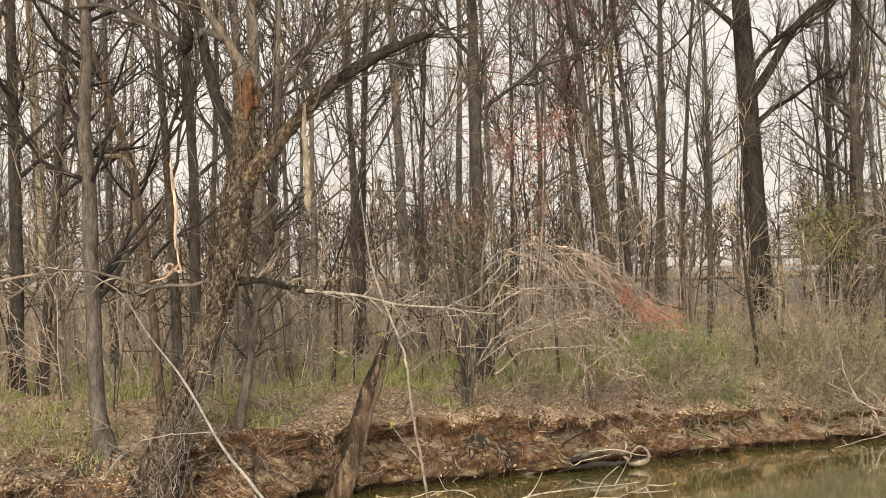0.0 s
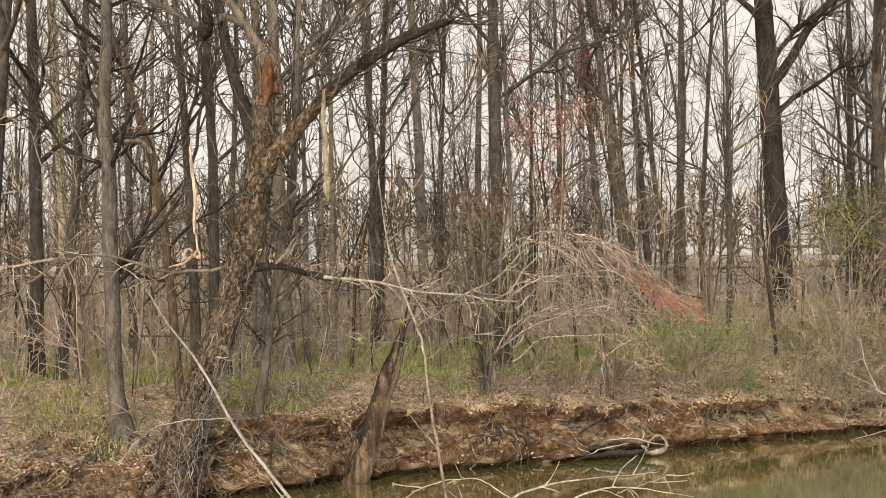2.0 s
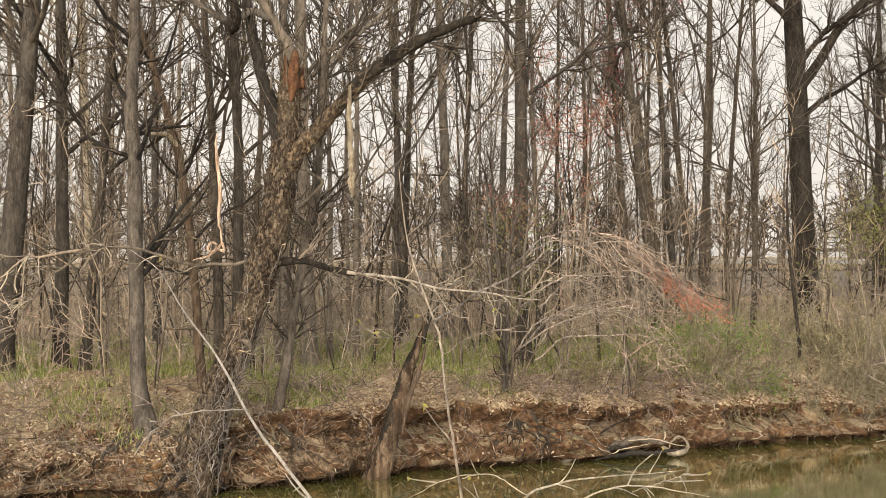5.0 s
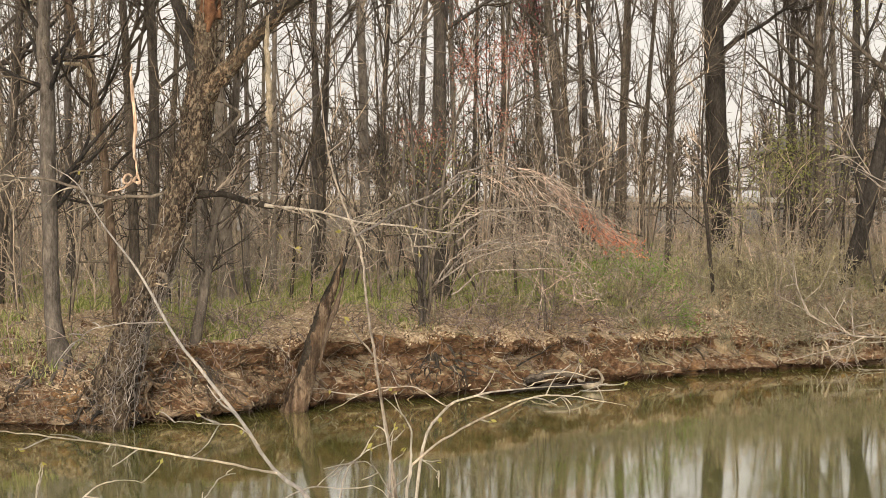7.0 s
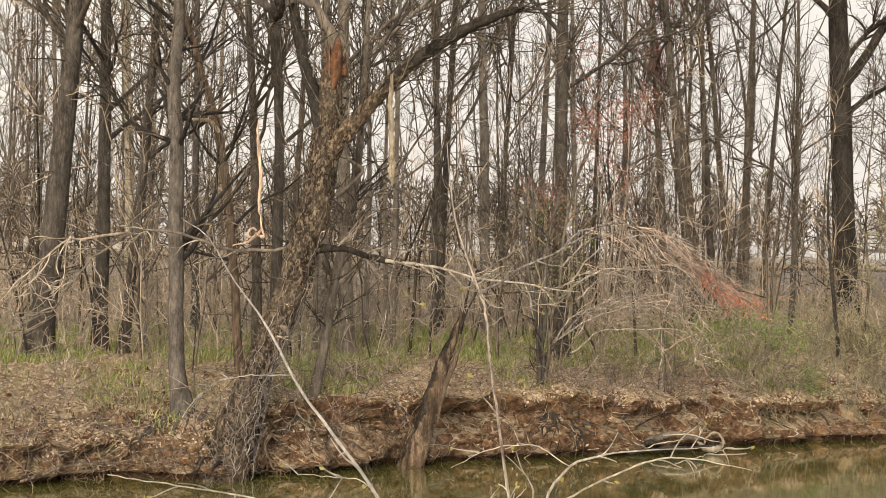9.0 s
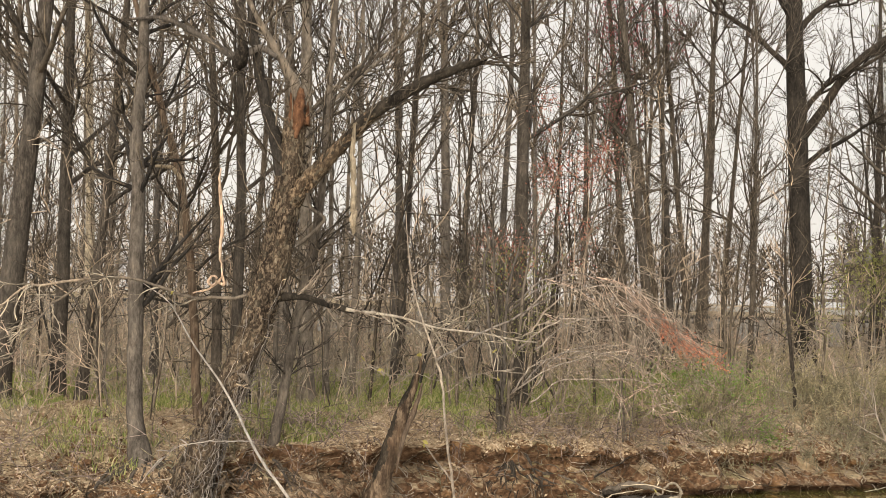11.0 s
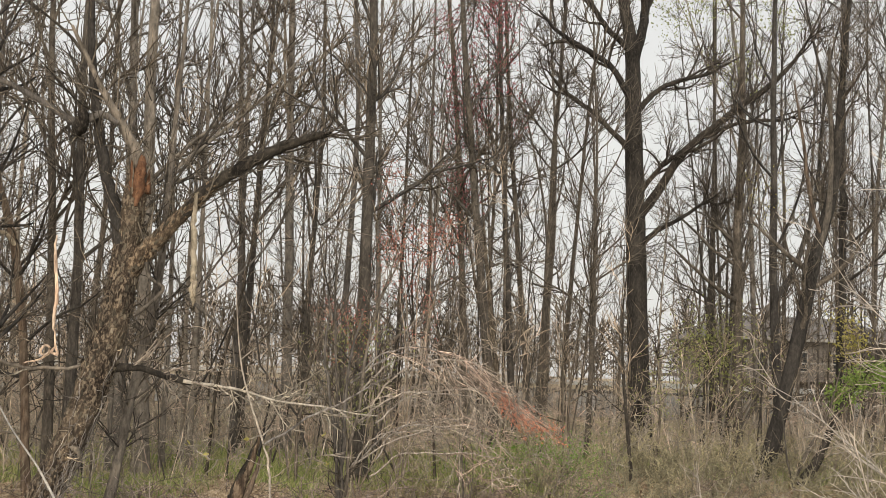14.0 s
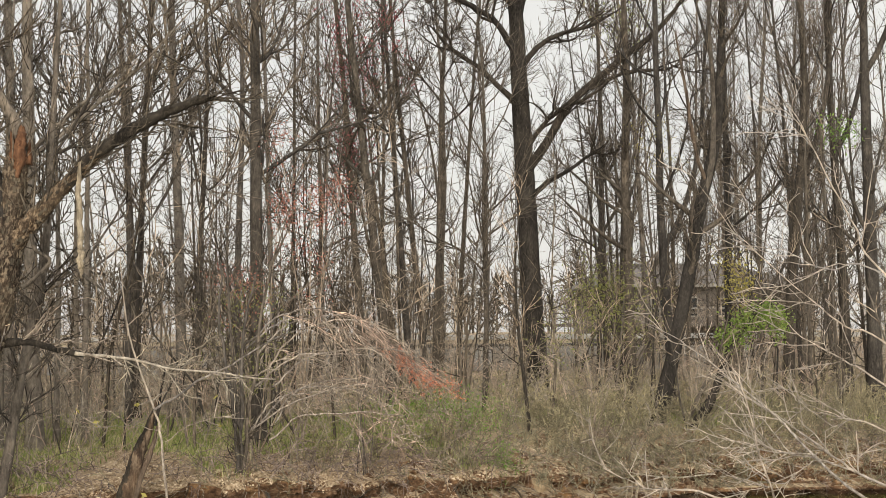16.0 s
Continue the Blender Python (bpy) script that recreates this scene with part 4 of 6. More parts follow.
def leaning_pair():
    e = custom_tree("leaning_tree", 10.05, 31.5, 1.2, "leaning ivy-stemmed tree on the bank top")
    tr = limb(e, "trunk", [(9.95, 31.5, 0.9, 0.3), (10.03, 31.5, 1.23, 0.255), (10.39, 31.5, 2.54, 0.21), (10.69, 31.5, 3.86, 0.2), (11.03, 31.5, 5.33, 0.19), (11.29, 31.5, 6.67, 0.17), (11.6, 31.5, 7.89, 0.153), (11.76, 31.5, 9.38, 0.115), (11.87, 31.5, 11.43, 0.089), (12.2, 31.5, 15, 0.03)], BARK_DARK, 40, 14, 0.1, 91)
    p = limb(e, "limb", [(11.42, 31.5, 6.9, 0.03), (11.3, 31.46, 7.2, 0.06), (11.14, 31.4, 7.6, 0.06), (10.97, 31.4, 8.4, 0.057), (10.82, 31.4, 9.34, 0.044), (10.6, 31.4, 10.6, 0.02)], BARK_RED, 18, 8, 0.08, 92, "bare reddish limb")
    q = limb(e, "limb", [(11.3, 31.5, 6.7, 0.1), (11.5, 31.4, 7.6, 0.09), (11.5, 31.3, 9, 0.07), (11.4, 31.3, 11.5, 0.04)], BARK, 18, 8, 0.08, 93)
    rng = np.random.default_rng(94)
    P1, R1 = spawn(rng, *tr, 18, (0.3, 0.97), (1.0, 3), (25, 65), 7, 0.14, 0.07, 0.45, 0.01)
    link_mesh("crown", *tubes(P1, R1, 5), BARK, e)
    twigs(e, [p, q] + [(P1[i], R1[i]) for i in range(len(P1))], TWIG_CROWN, 95, 9, 5, (0.4, 1.5), 0.03)
    e2 = custom_tree("leaning_tree", 10.5, 31.0, 1.0, "low leaning trunk with mossy side stem")
    a = limb(e2, "trunk", [(10.4, 31, 0.5, 0.2), (10.53, 31, 0.9, 0.163), (10.95, 31, 1.51, 0.151), (11.26, 31, 2.03, 0.125), (11.67, 31, 3.07, 0.088), (12.23, 31, 3.85, 0.063), (12.8, 31, 4.64, 0.044), (13.4, 31, 5.6, 0.02)], BARK_DARK, 26, 10, 0.1, 96)
    b = limb(e2, "side_stem", [(10.42, 30.9, 0.8, 0.08), (10.47, 30.9, 1.13, 0.063), (10.75, 30.9, 1.71, 0.063), (11.11, 30.9, 2.42, 0.05), (11.46, 30.9, 3.2, 0.03), (11.7, 30.9, 4.0, 0.012)], BARK, 20, 8, 0.12, 97)
    twigs(e2, [a, b], TWIG, 98, 16, 4, (0.4, 1.4), 0.04)


leaning_pair()


def thin_sapling():
    e = custom_tree("sapling", 6.6, 29.5, 1.0, "thin dark sapling on the bank top")
    a = limb(e, "trunk", [(6.6, 29.5, 0.9, 0.06), (6.52, 29.5, 2.0, 0.05), (6.4, 29.5, 3.2, 0.045), (6.3, 29.5, 4.6, 0.03), (6.4, 29.5, 6.5, 0.012)], BARK_DARK, 20, 8, 0.06, 101)
    twigs(e, [a], TWIG, 102, 14, 4, (0.5, 1.5), 0.08, 0.005, (0.35, 1))


thin_sapling()


def many_stemmed_shrub():
    """The many-stemmed tree on the bank and its fountain of drooping twigs."""
    e = custom_tree("many_stemmed_tree", 0.4, 23.9, 0.7, "many-stemmed bank tree with a fountain of drooping twigs")
    rng = np.random.default_rng(111)
    stems = []
    for k in range(5):
        a = -0.3 + 0.16 * k + rng.uniform(-0.15, 0.15)
        b = rng.uniform(-0.4, 0.2)
        h = rng.uniform(2.6, 5.6)
        r = rng.uniform(0.03, 0.055)
        x0 = 0.38 + rng.normal(0, 0.05)
        p = [(x0 - 0.1 * a, 24.3, 0.3, r * 2.2), (x0 - 0.02 * a, 24.25, 0.75, r * 1.6), (x0 + 0.15 * a, 24.2 + 0.1 * b, 1.25, r), (x0 + 0.5 * a, 23.9 + 0.5 * b, 0.7 + 0.4 * h, r * 0.8), (x0 + a, 23.9 + b, 0.7 + 0.75 * h, r * 0.55), (x0 + 1.5 * a + 0.2, 23.9 + b, 0.7 + h, r * 0.25)]
        stems.append(limb(e, "stem", p, BARK_MID, 28, 10, 0.16, 112 + k, kink=0.035))
    twigs(e, stems, TWIG_CROWN, 130, 8, 4, (0.4, 1.5), 0.0, 0.004, (0.4, 1.0))
    arms = []
    for k in range(12):
        z = rng.uniform(1.9, 3.9)
        reach = rng.uniform(1.0, 3.0)
        y1 = 24.2 + rng.uniform(-0.8, 0.9)
        up = rng.uniform(0.1, 0.55)
        p = [(0.4 + 0.05 * k, 24.15, z - 0.4, 0.022), (0.55 + 0.35 * reach, 0.5 * (y1 + 24.1), z - 0.05 + 0.6 * up, 0.015), (0.55 + 0.75 * reach, y1, z + 0.8 * up, 0.011), (0.55 + 1.05 * reach, y1, z + rng.uniform(-0.4, 1.0) * up, 0.007)]
        arms.append(limb(e, "arching_branch", p, TWIG_GREY, 18, 6, 0.05, 140 + k, kink=0.03))
    bufs, rosy = [], []
    # whips that leave the arms and bend over towards the ground
    for k, (P, R) in enumerate(arms):
        M = 6
        i = rng.integers(4, 17, M)
        at, d = P[i], unit(P[i + 1] - P[i])
        d = unit(d + rng.normal(0, 0.5, (M, 3)) + np.array([0.15, 0, 0.0]))
        step = rng.uniform(0.06, 0.17, (M, 1))
        drop_rate = rng.uniform(0.02, 0.2, (M, 1)) * np.array([[0, 0, -1.0]])
        pts = [at]
        for _ in range(11):
            d = unit(d + drop_rate + rng.normal(0, 0.15, (M, 3)))
            pts.append(pts[-1] + d * step)
        W = np.stack(pts, 1)
        WR = rng.uniform(0.004, 0.008, (M, 1)) * np.linspace(1, 0.4, 12)
        A, B = spawn(rng, W, WR, 4, (0.15, 1.0), (0.2, 0.8), (18, 60), 6, 0.16, -0.06, 0.6, 0.003)
        C, D = spawn(rng, A, B, 2, (0.2, 0.95), (0.1, 0.4), (20, 65), 4, 0.18, -0.03, 0.8, 0.0026)
        (rosy if k % 3 == 0 else bufs).extend([tubes(W, WR, 5), tubes(A, B, 4), tubes(C, D, 3)])
    # straighter rosy twigs that sweep down to the far side
    for k in range(20):
        q = rng.random()
        a = np.array([1.8 + 0.9 * q + rng.normal(0, 0.12), 24.4 + rng.normal(0, 0.3), 3.95 - 0.2 * q + rng.normal(0, 0.2)])
        b = np.array([rng.uniform(2.9, 4.2), 24.4 + rng.normal(0, 0.3), 0.0])
        b[2] = 3.0 - 0.35 * (b[0] - 2.7) - rng.uniform(0, 0.7)
        m = 0.5 * (a + b) + np.array([0, 0, 0.12])
        P, R = curve([(*a, 0.008), (*m, 0.0065), (*b, 0.003)], 8)
        A, B = spawn(rng, P, R, 4, (0.1, 1), (0.3, 0.9), (6, 28), 5, 0.06, -0.03, 0.7, 0.003)
        rosy += [tubes(P, R, 4), tubes(A, B, 3)]
    # climbing greenery among the stems
    mid = np.stack([rng.normal(0.55, 0.4, 150), rng.normal(24.5, 0.25, 150), rng.uniform(2.5, 4.4, 150)], 1) - np.array(e.location)
    V, F = clusters(rng, mid, 0.07, 9, 0.02)
    tagged(link_mesh("climber_foliage", V, F, LEAF_OLIVE, e, "dull olive young leaves among the stems"), kind="stuff")
    tagged(link_mesh("rosy_spray", *join(*rosy), TWIG_ROSE, e, "sweeping spray of fine rosy twigs"), kind="stuff")
    tagged(link_mesh("drooping_spray", *join(*bufs), TWIG_GREY, e, "fountain of fine grey drooping twigs"), kind="stuff")
    return e


MANY_STEMMED = many_stemmed_shrub()


# ---- road, guardrail and house beyond the woods ----
def gravel_material(name, a, b, scale):
    m, n, l, s = material(name, 0.9)
    f = noise_node(n, l, scale, 6, (1, 1, 1), 0.7)
    w = noise_node(n, l, 0.4, 3)
    c = ramp(n, l, f, [(0.3, a), (0.7, b)])
    l.new(blend(n, l, 1.0, c, ramp(n, l, w, [(0.3, (0.75, 0.75, 0.75)), (0.7, (1.1, 1.1, 1.1))]), "MULTIPLY"), s.inputs["Base Color"])
    bumped(n, l, s, f, 0.5, 0.02)
    return m


ASPHALT = gravel_material("worn_asphalt", (0.04, 0.04, 0.04), (0.075, 0.073, 0.07), 30)
GRAVEL = gravel_material("grey_gravel_slope", (0.15, 0.14, 0.125), (0.32, 0.3, 0.27), 6)
SIDING = gravel_material("weathered_brown_siding", (0.13, 0.112, 0.1), (0.2, 0.175, 0.156), 3)
SHINGLE = gravel_material("grey_roof_shingles", (0.15, 0.137, 0.13), (0.22, 0.203, 0.193), 5)
PALE_PAINT = gravel_material("faded_painted_trim", (0.26, 0.245, 0.225), (0.36, 0.34, 0.31), 4)
STEEL = gravel_material("galvanised_steel", (0.55, 0.55, 0.54), (0.7, 0.7, 0.69), 8)
STEEL.node_tree.nodes["Principled BSDF"].inputs["Metallic"].default_value = 0.5
glass, gn, gl, gs = material("dark_window_glass", 0.08)
gs.inputs["Base Color"].default_value = (0.03, 0.033, 0.035, 1)


def box(x0, y0, z0, x1, y1, z1):
    V = np.array([(x, y, z) for z in (z0, z1) for y in (y0, y1) for x in (x0, x1)], float)
    Q = np.array([(0, 2, 3, 1), (4, 5, 7, 6), (0, 1, 5, 4), (2, 6, 7, 3), (0, 4, 6, 2), (1, 3, 7, 5)])
    return V, Q


ROAD_Z = soil(0, 78)
tagged(link_mesh("road", *box(-400, 76.2, ROAD_Z - 0.3, 400, 83.0, ROAD_Z + 0.12), ASPHALT, smooth=False), "grey asphalt road on a low embankment", "road", kind="structure")
sl = [(x, y, soil(x, y) + 0.06) for y in (69.0, 71.5, 74.0, 76.15) for x in np.linspace(-120, 120, 61)]
si = np.arange(3)[:, None] * 61 + np.arange(60)[None]
tagged(link_mesh("embankment", sl, np.stack([si, si + 1, si + 62, si + 61], -1).reshape(-1, 4), GRAVEL), "pale gravel slope of the road embankment", "embankment", kind="structure")


def guardrail():
    e = thing("guardrail", 0, 75.8, ROAD_Z - 0.1, "long galvanised steel guardrail beside the road", "guardrail")
    prof = [(0, 0.42), (0.05, 0.48), (0.0, 0.55), (0.05, 0.62), (0, 0.7)]
    xs = np.linspace(-60, 60, 31)
    V = [(x, -p[0], p[1] + 0.1) for x in xs for p in prof]
    i = np.arange(30)[:, None] * 5 + np.arange(4)[None]
    link_mesh("rail", V, np.stack([i, i + 5, i + 6, i + 1], -1).reshape(-1, 4), STEEL, e)
    for x in xs:
        p = link_mesh("post", *box(-0.07, 0.01, -0.2, 0.07, 0.13, 0.78), BARK_DARK, e, smooth=False)
        p.location.x = x


guardrail()


def house():
    """A low house among the trees behind the road: siding, hipped roof, pale eaves, dark windows, a porch."""
    g = soil(22, 90) - 0.1
    e = thing("house", 28.0, 91.5, g, "low brown house with grey roof behind the trees", "house")
    link_mesh("wall", *box(-3.0, -3.0, 0, 10.5, 6, 3.9), SIDING, e, smooth=False)
    V = [(-3.6, -3.7, 3.95), (11.2, -3.7, 3.95), (11.2, 6.7, 3.95), (-3.6, 6.7, 3.95), (-1.0, 1.5, 5.6), (6.5, 1.5, 5.6)]
    V += [(x, y, z - 0.12) for x, y, z in V[:4]]
    roof = link_mesh("roof", V, [(0, 1, 5, 4), (2, 3, 4, 5), (0, 6, 7, 1), (1, 7, 8, 2), (2, 8, 9, 3), (3, 9, 6, 0), (6, 9, 8, 7)], SHINGLE, e, smooth=False)
    for x0, x1 in ((11.2, 6.5), (-3.6, -1.0)):
        link_mesh("hip", [(x0, -3.7, 3.95), (x0, 6.7, 3.95), (x1, 1.5, 5.6)], [(0, 1, 2)], SHINGLE, e, smooth=False)
    link_mesh("eaves_board", *box(-3.65, -3.85, 3.82, 11.25, -3.7, 4.02), PALE_PAINT, e, "faded painted eaves board", smooth=False)
    link_mesh("chimney", *box(1.5, 0.6, 4.9, 2.3, 1.4, 6.3), SIDING, e, smooth=False)
    for x in (-1.6, 0.4, 2.4, 5.2, 8.0):
        w = link_mesh("window", *box(-0.62, -3.07, 1.85, 0.62, -2.98, 3.2), PALE_PAINT, e, "dark window in a faded frame", smooth=False)
        w.location.x = x
        for dx in (-0.29, 0.29):
            p = link_mesh("pane", *box(dx - 0.25, -3.1, 1.95, dx + 0.25, -3.075, 3.1), glass, w, smooth=False)
    link_mesh("deck", *box(-7.5, -6.0, 1.25, 6.0, -3.02, 1.45), SIDING, e, smooth=False)
    for k, z in enumerate((1.75, 2.05, 2.35)):
        r = link_mesh("deck_rail", *box(-7.5, -6.0, z, 6.0, -5.92, z + 0.08), PALE_PAINT if k == 2 else SIDING, e, smooth=False)
    for x in np.linspace(-7.4, 5.9, 8):
        p = link_mesh("deck_post", *box(-0.06, -6.02, -0.1, 0.06, -5.9, 2.5), SIDING, e, smooth=False)
        p.location.x = x


house()


TWIG_OLIVE = bark("olive_budding_twigs", (0.2, 0.178, 0.12), (0.31, 0.283, 0.19), (0.42, 0.385, 0.27), None, 20.0, 0.45)

# ---- more woodland: copies of six bare trees, and the far woods ----
rng = np.random.default_rng(7)
SEEDS = [(-6.2, 37.0, 0.02, 0.11, 19, 201), (1.4, 36.0, -0.03, 0.09, 17, 202), (8.2, 52.0, 0.0, 0.12, 21, 203), (-2.6, 44.0, 0.03, 0.13, 21, 204), (13.6, 43.0, -0.05, 0.12, 20, 205), (17.8, 52.0, 0.04, 0.1, 19, 206), (3.4, 52, 0.05, 0.08, 17, 207)]
kinds = [put_tree(*s, mat=(BARK, BARK_BEECH, BARK_MID)[k % 3], low=0.14, limbs=15, full=0.85, sides=10, fork=(0.0, 0.45, 0.3)[k % 3]) for k, s in enumerate(SEEDS)]
placed = [(s[0], s[1]) for s in SEEDS]
tries = 0
while len(placed) < 76 and tries < 6000:
    tries += 1
    y = 35 + 35 * rng.random() ** 0.8
    x = y * rng.uniform(-0.46, 0.56)
    if behind(x, y) < 4.0 or min((x - a) ** 2 + (y - b) ** 2 for a, b in placed) < 1.6:
        continue
    if y < 42 and 0.14 < x / y < 0.235 and rng.random() < 0.9 or 0.22 < x / y < 0.36 and rng.random() < 0.45:
        continue
    placed.append((x, y))
    s = rng.uniform(0.45, 0.85) * (0.75 if rng.random() < 0.45 else 1.0)
    copy_thing(kinds[int(rng.integers(len(kinds)))], pose(x, y, soil(x, y) - 0.1, rng.normal(0, 2.0), rng.normal(0, 2.5), rng.uniform(0, 360)) @ Matrix.Diagonal((s, s, min(1.0, s * 1.35), 1)))


# thin trees that close the view at both ends
for k in range(26):
    y = rng.uniform(33, 58)
    x = y * (rng.uniform(0.38, 0.56) if k % 4 else rng.uniform(-0.46, -0.31))
    if behind(x, y) < 3.0:
        continue
    s = rng.uniform(0.4, 0.75)
    copy_thing(kinds[int(rng.integers(len(kinds)))], pose(x, y, soil(x, y) - 0.1, rng.normal(0, 2.5), rng.normal(0, 3), rng.uniform(0, 360)) @ Matrix.Diagonal((s, s, min(0.95, s * 1.4), 1)))


# taller trees behind the great tree
for k in range(6):
    y = rng.uniform(46, 62)
    x = y * rng.uniform(0.24, 0.42)
    s = rng.uniform(0.7, 0.92)
    copy_thing(kinds[int(rng.integers(len(kinds)))], pose(x, y, soil(x, y) - 0.1, rng.normal(0, 2.0), rng.normal(0, 2.5), rng.uniform(0, 360)) @ Matrix.Diagonal((s, s, 0.95, 1)))


def stems(rng, xy, h, r, lean, n=6):
    """Upright lines from the ground: N stems of heights h and radii r."""
    N = len(xy)
    z = np.array([soil(x, y) for x, y in xy]) - 0.05
    t = np.linspace(0, 1, n)
    d = rng.normal(0, lean, (N, 2))
    c = rng.normal(0, lean * 0.7, (N, 2))
    P = np.zeros((N, n, 3))
    P[:, :, :2] = xy[:, None] + (d[:, None] * t[None, :, None] + c[:, None] * (t ** 2)[None, :, None]) * h[:, None, None]
    P[:, :, 2] = z[:, None] + h[:, None] * (t - 0.12 * t ** 2)[None]
    P += rng.normal(0, 0.012, P.shape) * h[:, None, None] * (t > 0)[None, :, None]
    R = r[:, None] * (1 - 0.85 * t)[None]
    return P, R


def scatter_xy(rng, n, vmin, vmax, power=1.0, wedge=(-0.47, 0.57), keep=None):
    """Points on the far ground between two distances behind the waterline, inside the valley that is seen."""
    out = []
    while len(out) < n:
        v = vmin + (vmax - vmin) * rng.random() ** power
        u = rng.uniform(-16, 62)
        x, y = BX * u - BY * (v + EDGE + shore(u)), BY * u + BX * (v + EDGE + shore(u))
        if not wedge[0] < x / y < wedge[1] or y > 74:
            continue
        if keep and rng.random() > keep(x, y):
            continue
        out.append((x, y))
    return np.array(out)


def brush(name, n, vmin, vmax, h, r, lean, per, per2, mat, seed, label, power=1.0, length=(0.3, 0.9), lift=0.04, keep=None):
    rng = np.random.default_rng(seed)
    xy = scatter_xy(rng, n, vmin, vmax, power, keep=keep)
    P, R = stems(rng, xy, rng.uniform(*h, n), rng.uniform(*r, n), lean)
    A, B = spawn(rng, P, R, per, (0.15, 1), length, (25, 75), 3, 0.18, lift, 0.6, 0.005)
    bufs = [tubes(P, R, 4), tubes(A, B, 3)]
    if per2:
        C, D = spawn(rng, A, B, per2, (0.2, 1), (length[0] * 0.5, length[1] * 0.6), (25, 75), 3, 0.2, lift, 0.8, 0.004)
        bufs.append(tubes(C, D, 3))
    return tagged(link_mesh(name, *join(*bufs), mat), label, "undergrowth", kind="stuff")


def open_view(x, y):
    """Few tall stems where the wood opens towards the house."""
    return 0.55 if 0.12 < x / y < 0.4 else 1.0


brush("tall_undergrowth", 160, 3, 32, (4.0, 9.5), (0.018, 0.042), 0.07, 14, 3, TWIG_CROWN, 300, "slender bare saplings between the trees", 0.9, (0.5, 1.6), 0.06, keep=open_view)
brush("undergrowth_saplings", 540, 4, 50, (2.2, 5.0), (0.01, 0.026), 0.1, 7, 3, BRUSH_BROWN, 301, "dense thin bare saplings under the trees", 0.8, (0.4, 1.3), keep=open_view)
brush("undergrowth_brush", 640, 3.6, 32, (0.8, 2.3), (0.005, 0.011), 0.22, 6, 2, BRUSH_BROWN, 302, "tangled leafless brown brush", 0.9, (0.25, 0.8))
brush("pale_undergrowth", 760, 1.5, 22, (0.5, 2.2), (0.005, 0.011), 0.28, 5, 2, BRUSH_PALE, 303, "pale dry stalks and canes", 0.9, (0.25, 0.8))
brush("rosy_undergrowth", 480, 2.6, 24, (0.6, 2.2), (0.005, 0.011), 0.25, 6, 2, BRUSH_ROSE, 304, "rosy-brown bare brambles", 0.9, (0.25, 0.8))


brush("olive_undergrowth", 950, 0.9, 13, (0.3, 1.5), (0.003, 0.007), 0.3, 6, 2, TWIG_OLIVE, 305, "olive-brown budding brush on the bank top", 1.0, (0.15, 0.5), 0.06, keep=lambda x, y: 1.0 if x > 6 else 0.5 if x > 1.5 else 0.06)


brush("low_undergrowth", 1100, 0.12, 5.0, (0.25, 0.95), (0.003, 0.006), 0.35, 6, 1, TWIG_OLIVE, 306, "low brown tangle of dead stems along the lip of the bank", 1.4, (0.15, 0.45), 0.05, keep=lambda x, y: 1.0 if x > 7 else 0.5 if x > 4 else 0.08)


def leaning_saplings():
    """Slender leaning saplings, each with its stem and crossing twigs."""
    rng = np.random.default_rng(307)
    n = 96
    xy = scatter_xy(rng, n, 2.2, 15, 0.9, keep=lambda x, y: 1.0 if x / y < 0.13 else 0.25)
    P, R = stems(rng, xy, rng.uniform(4.0, 9.5, n), rng.uniform(0.012, 0.03, n), 0.2, 9)
    for k in range(n):
        foot = P[k, 0].copy()
        e = thing("sapling", *foot, "slender leaning bare sapling with crossing twigs", "sapling", "slender saplings")
        link_mesh("stem", *tubes(P[k] - foot, R[k], 6, 0.04, rng), BARK_GREY if k % 3 else BARK_MID, e)
        A, B = spawn(rng, P[k] - foot, R[k], 12, (0.2, 1), (0.5, 1.8), (25, 75), 5, 0.16, 0.03, 0.55, 0.0055)
        C, D = spawn(rng, A, B, 4, (0.2, 1), (0.2, 0.9), (22, 70), 4, 0.2, 0.03, 0.7, 0.0045)
        link_mesh("twig_spray", *join(tubes(A, B, 4), tubes(C, D, 3)), TWIG_CROWN if k % 3 else TWIG, e)["kind"] = "stuff"


leaning_saplings()


def far_woods():
    rng = np.random.default_rng(311)
    N = 330
    y = rng.uniform(96, 190, N)
    xy = np.stack([y * rng.uniform(-0.5, 0.6, N), y], 1)
    P, R = stems(rng, xy, rng.uniform(5.0, 11.0, N) * (y / 140) ** 0.6, rng.uniform(0.05, 0.11, N), 0.05)
    A, B = spawn(rng, P, R, 13, (0.1, 1), (0.8, 2.6), (25, 65), 4, 0.15, 0.08, 0.5, 0.03)
    C, D = spawn(rng, A, B, 3, (0.2, 1), (0.6, 1.6), (25, 70), 3, 0.2, 0.05, 0.7, 0.024)
    tagged(link_mesh("far_woods", *join(tubes(P, R, 4), tubes(A, B, 3), tubes(C, D, 3)), TWIG_CROWN), "low line of bare woods beyond the road", "woods", kind="stuff")


far_woods()

# ---- what lies on the ground: leaves, grass, roots, clods ----
from mathutils.bvhtree import BVHTree
TREE = BVHTree.FromPolygons([v.co for v in ground.data.vertices], [p.vertices for p in ground.data.polygons])


def drop(x, y):
    """The ground's surface under a place: point and normal."""
    p, nrm, _, _ = TREE.ray_cast(Vector((x, y, 6)), Vector((0, 0, -1)))
    return p, nrm


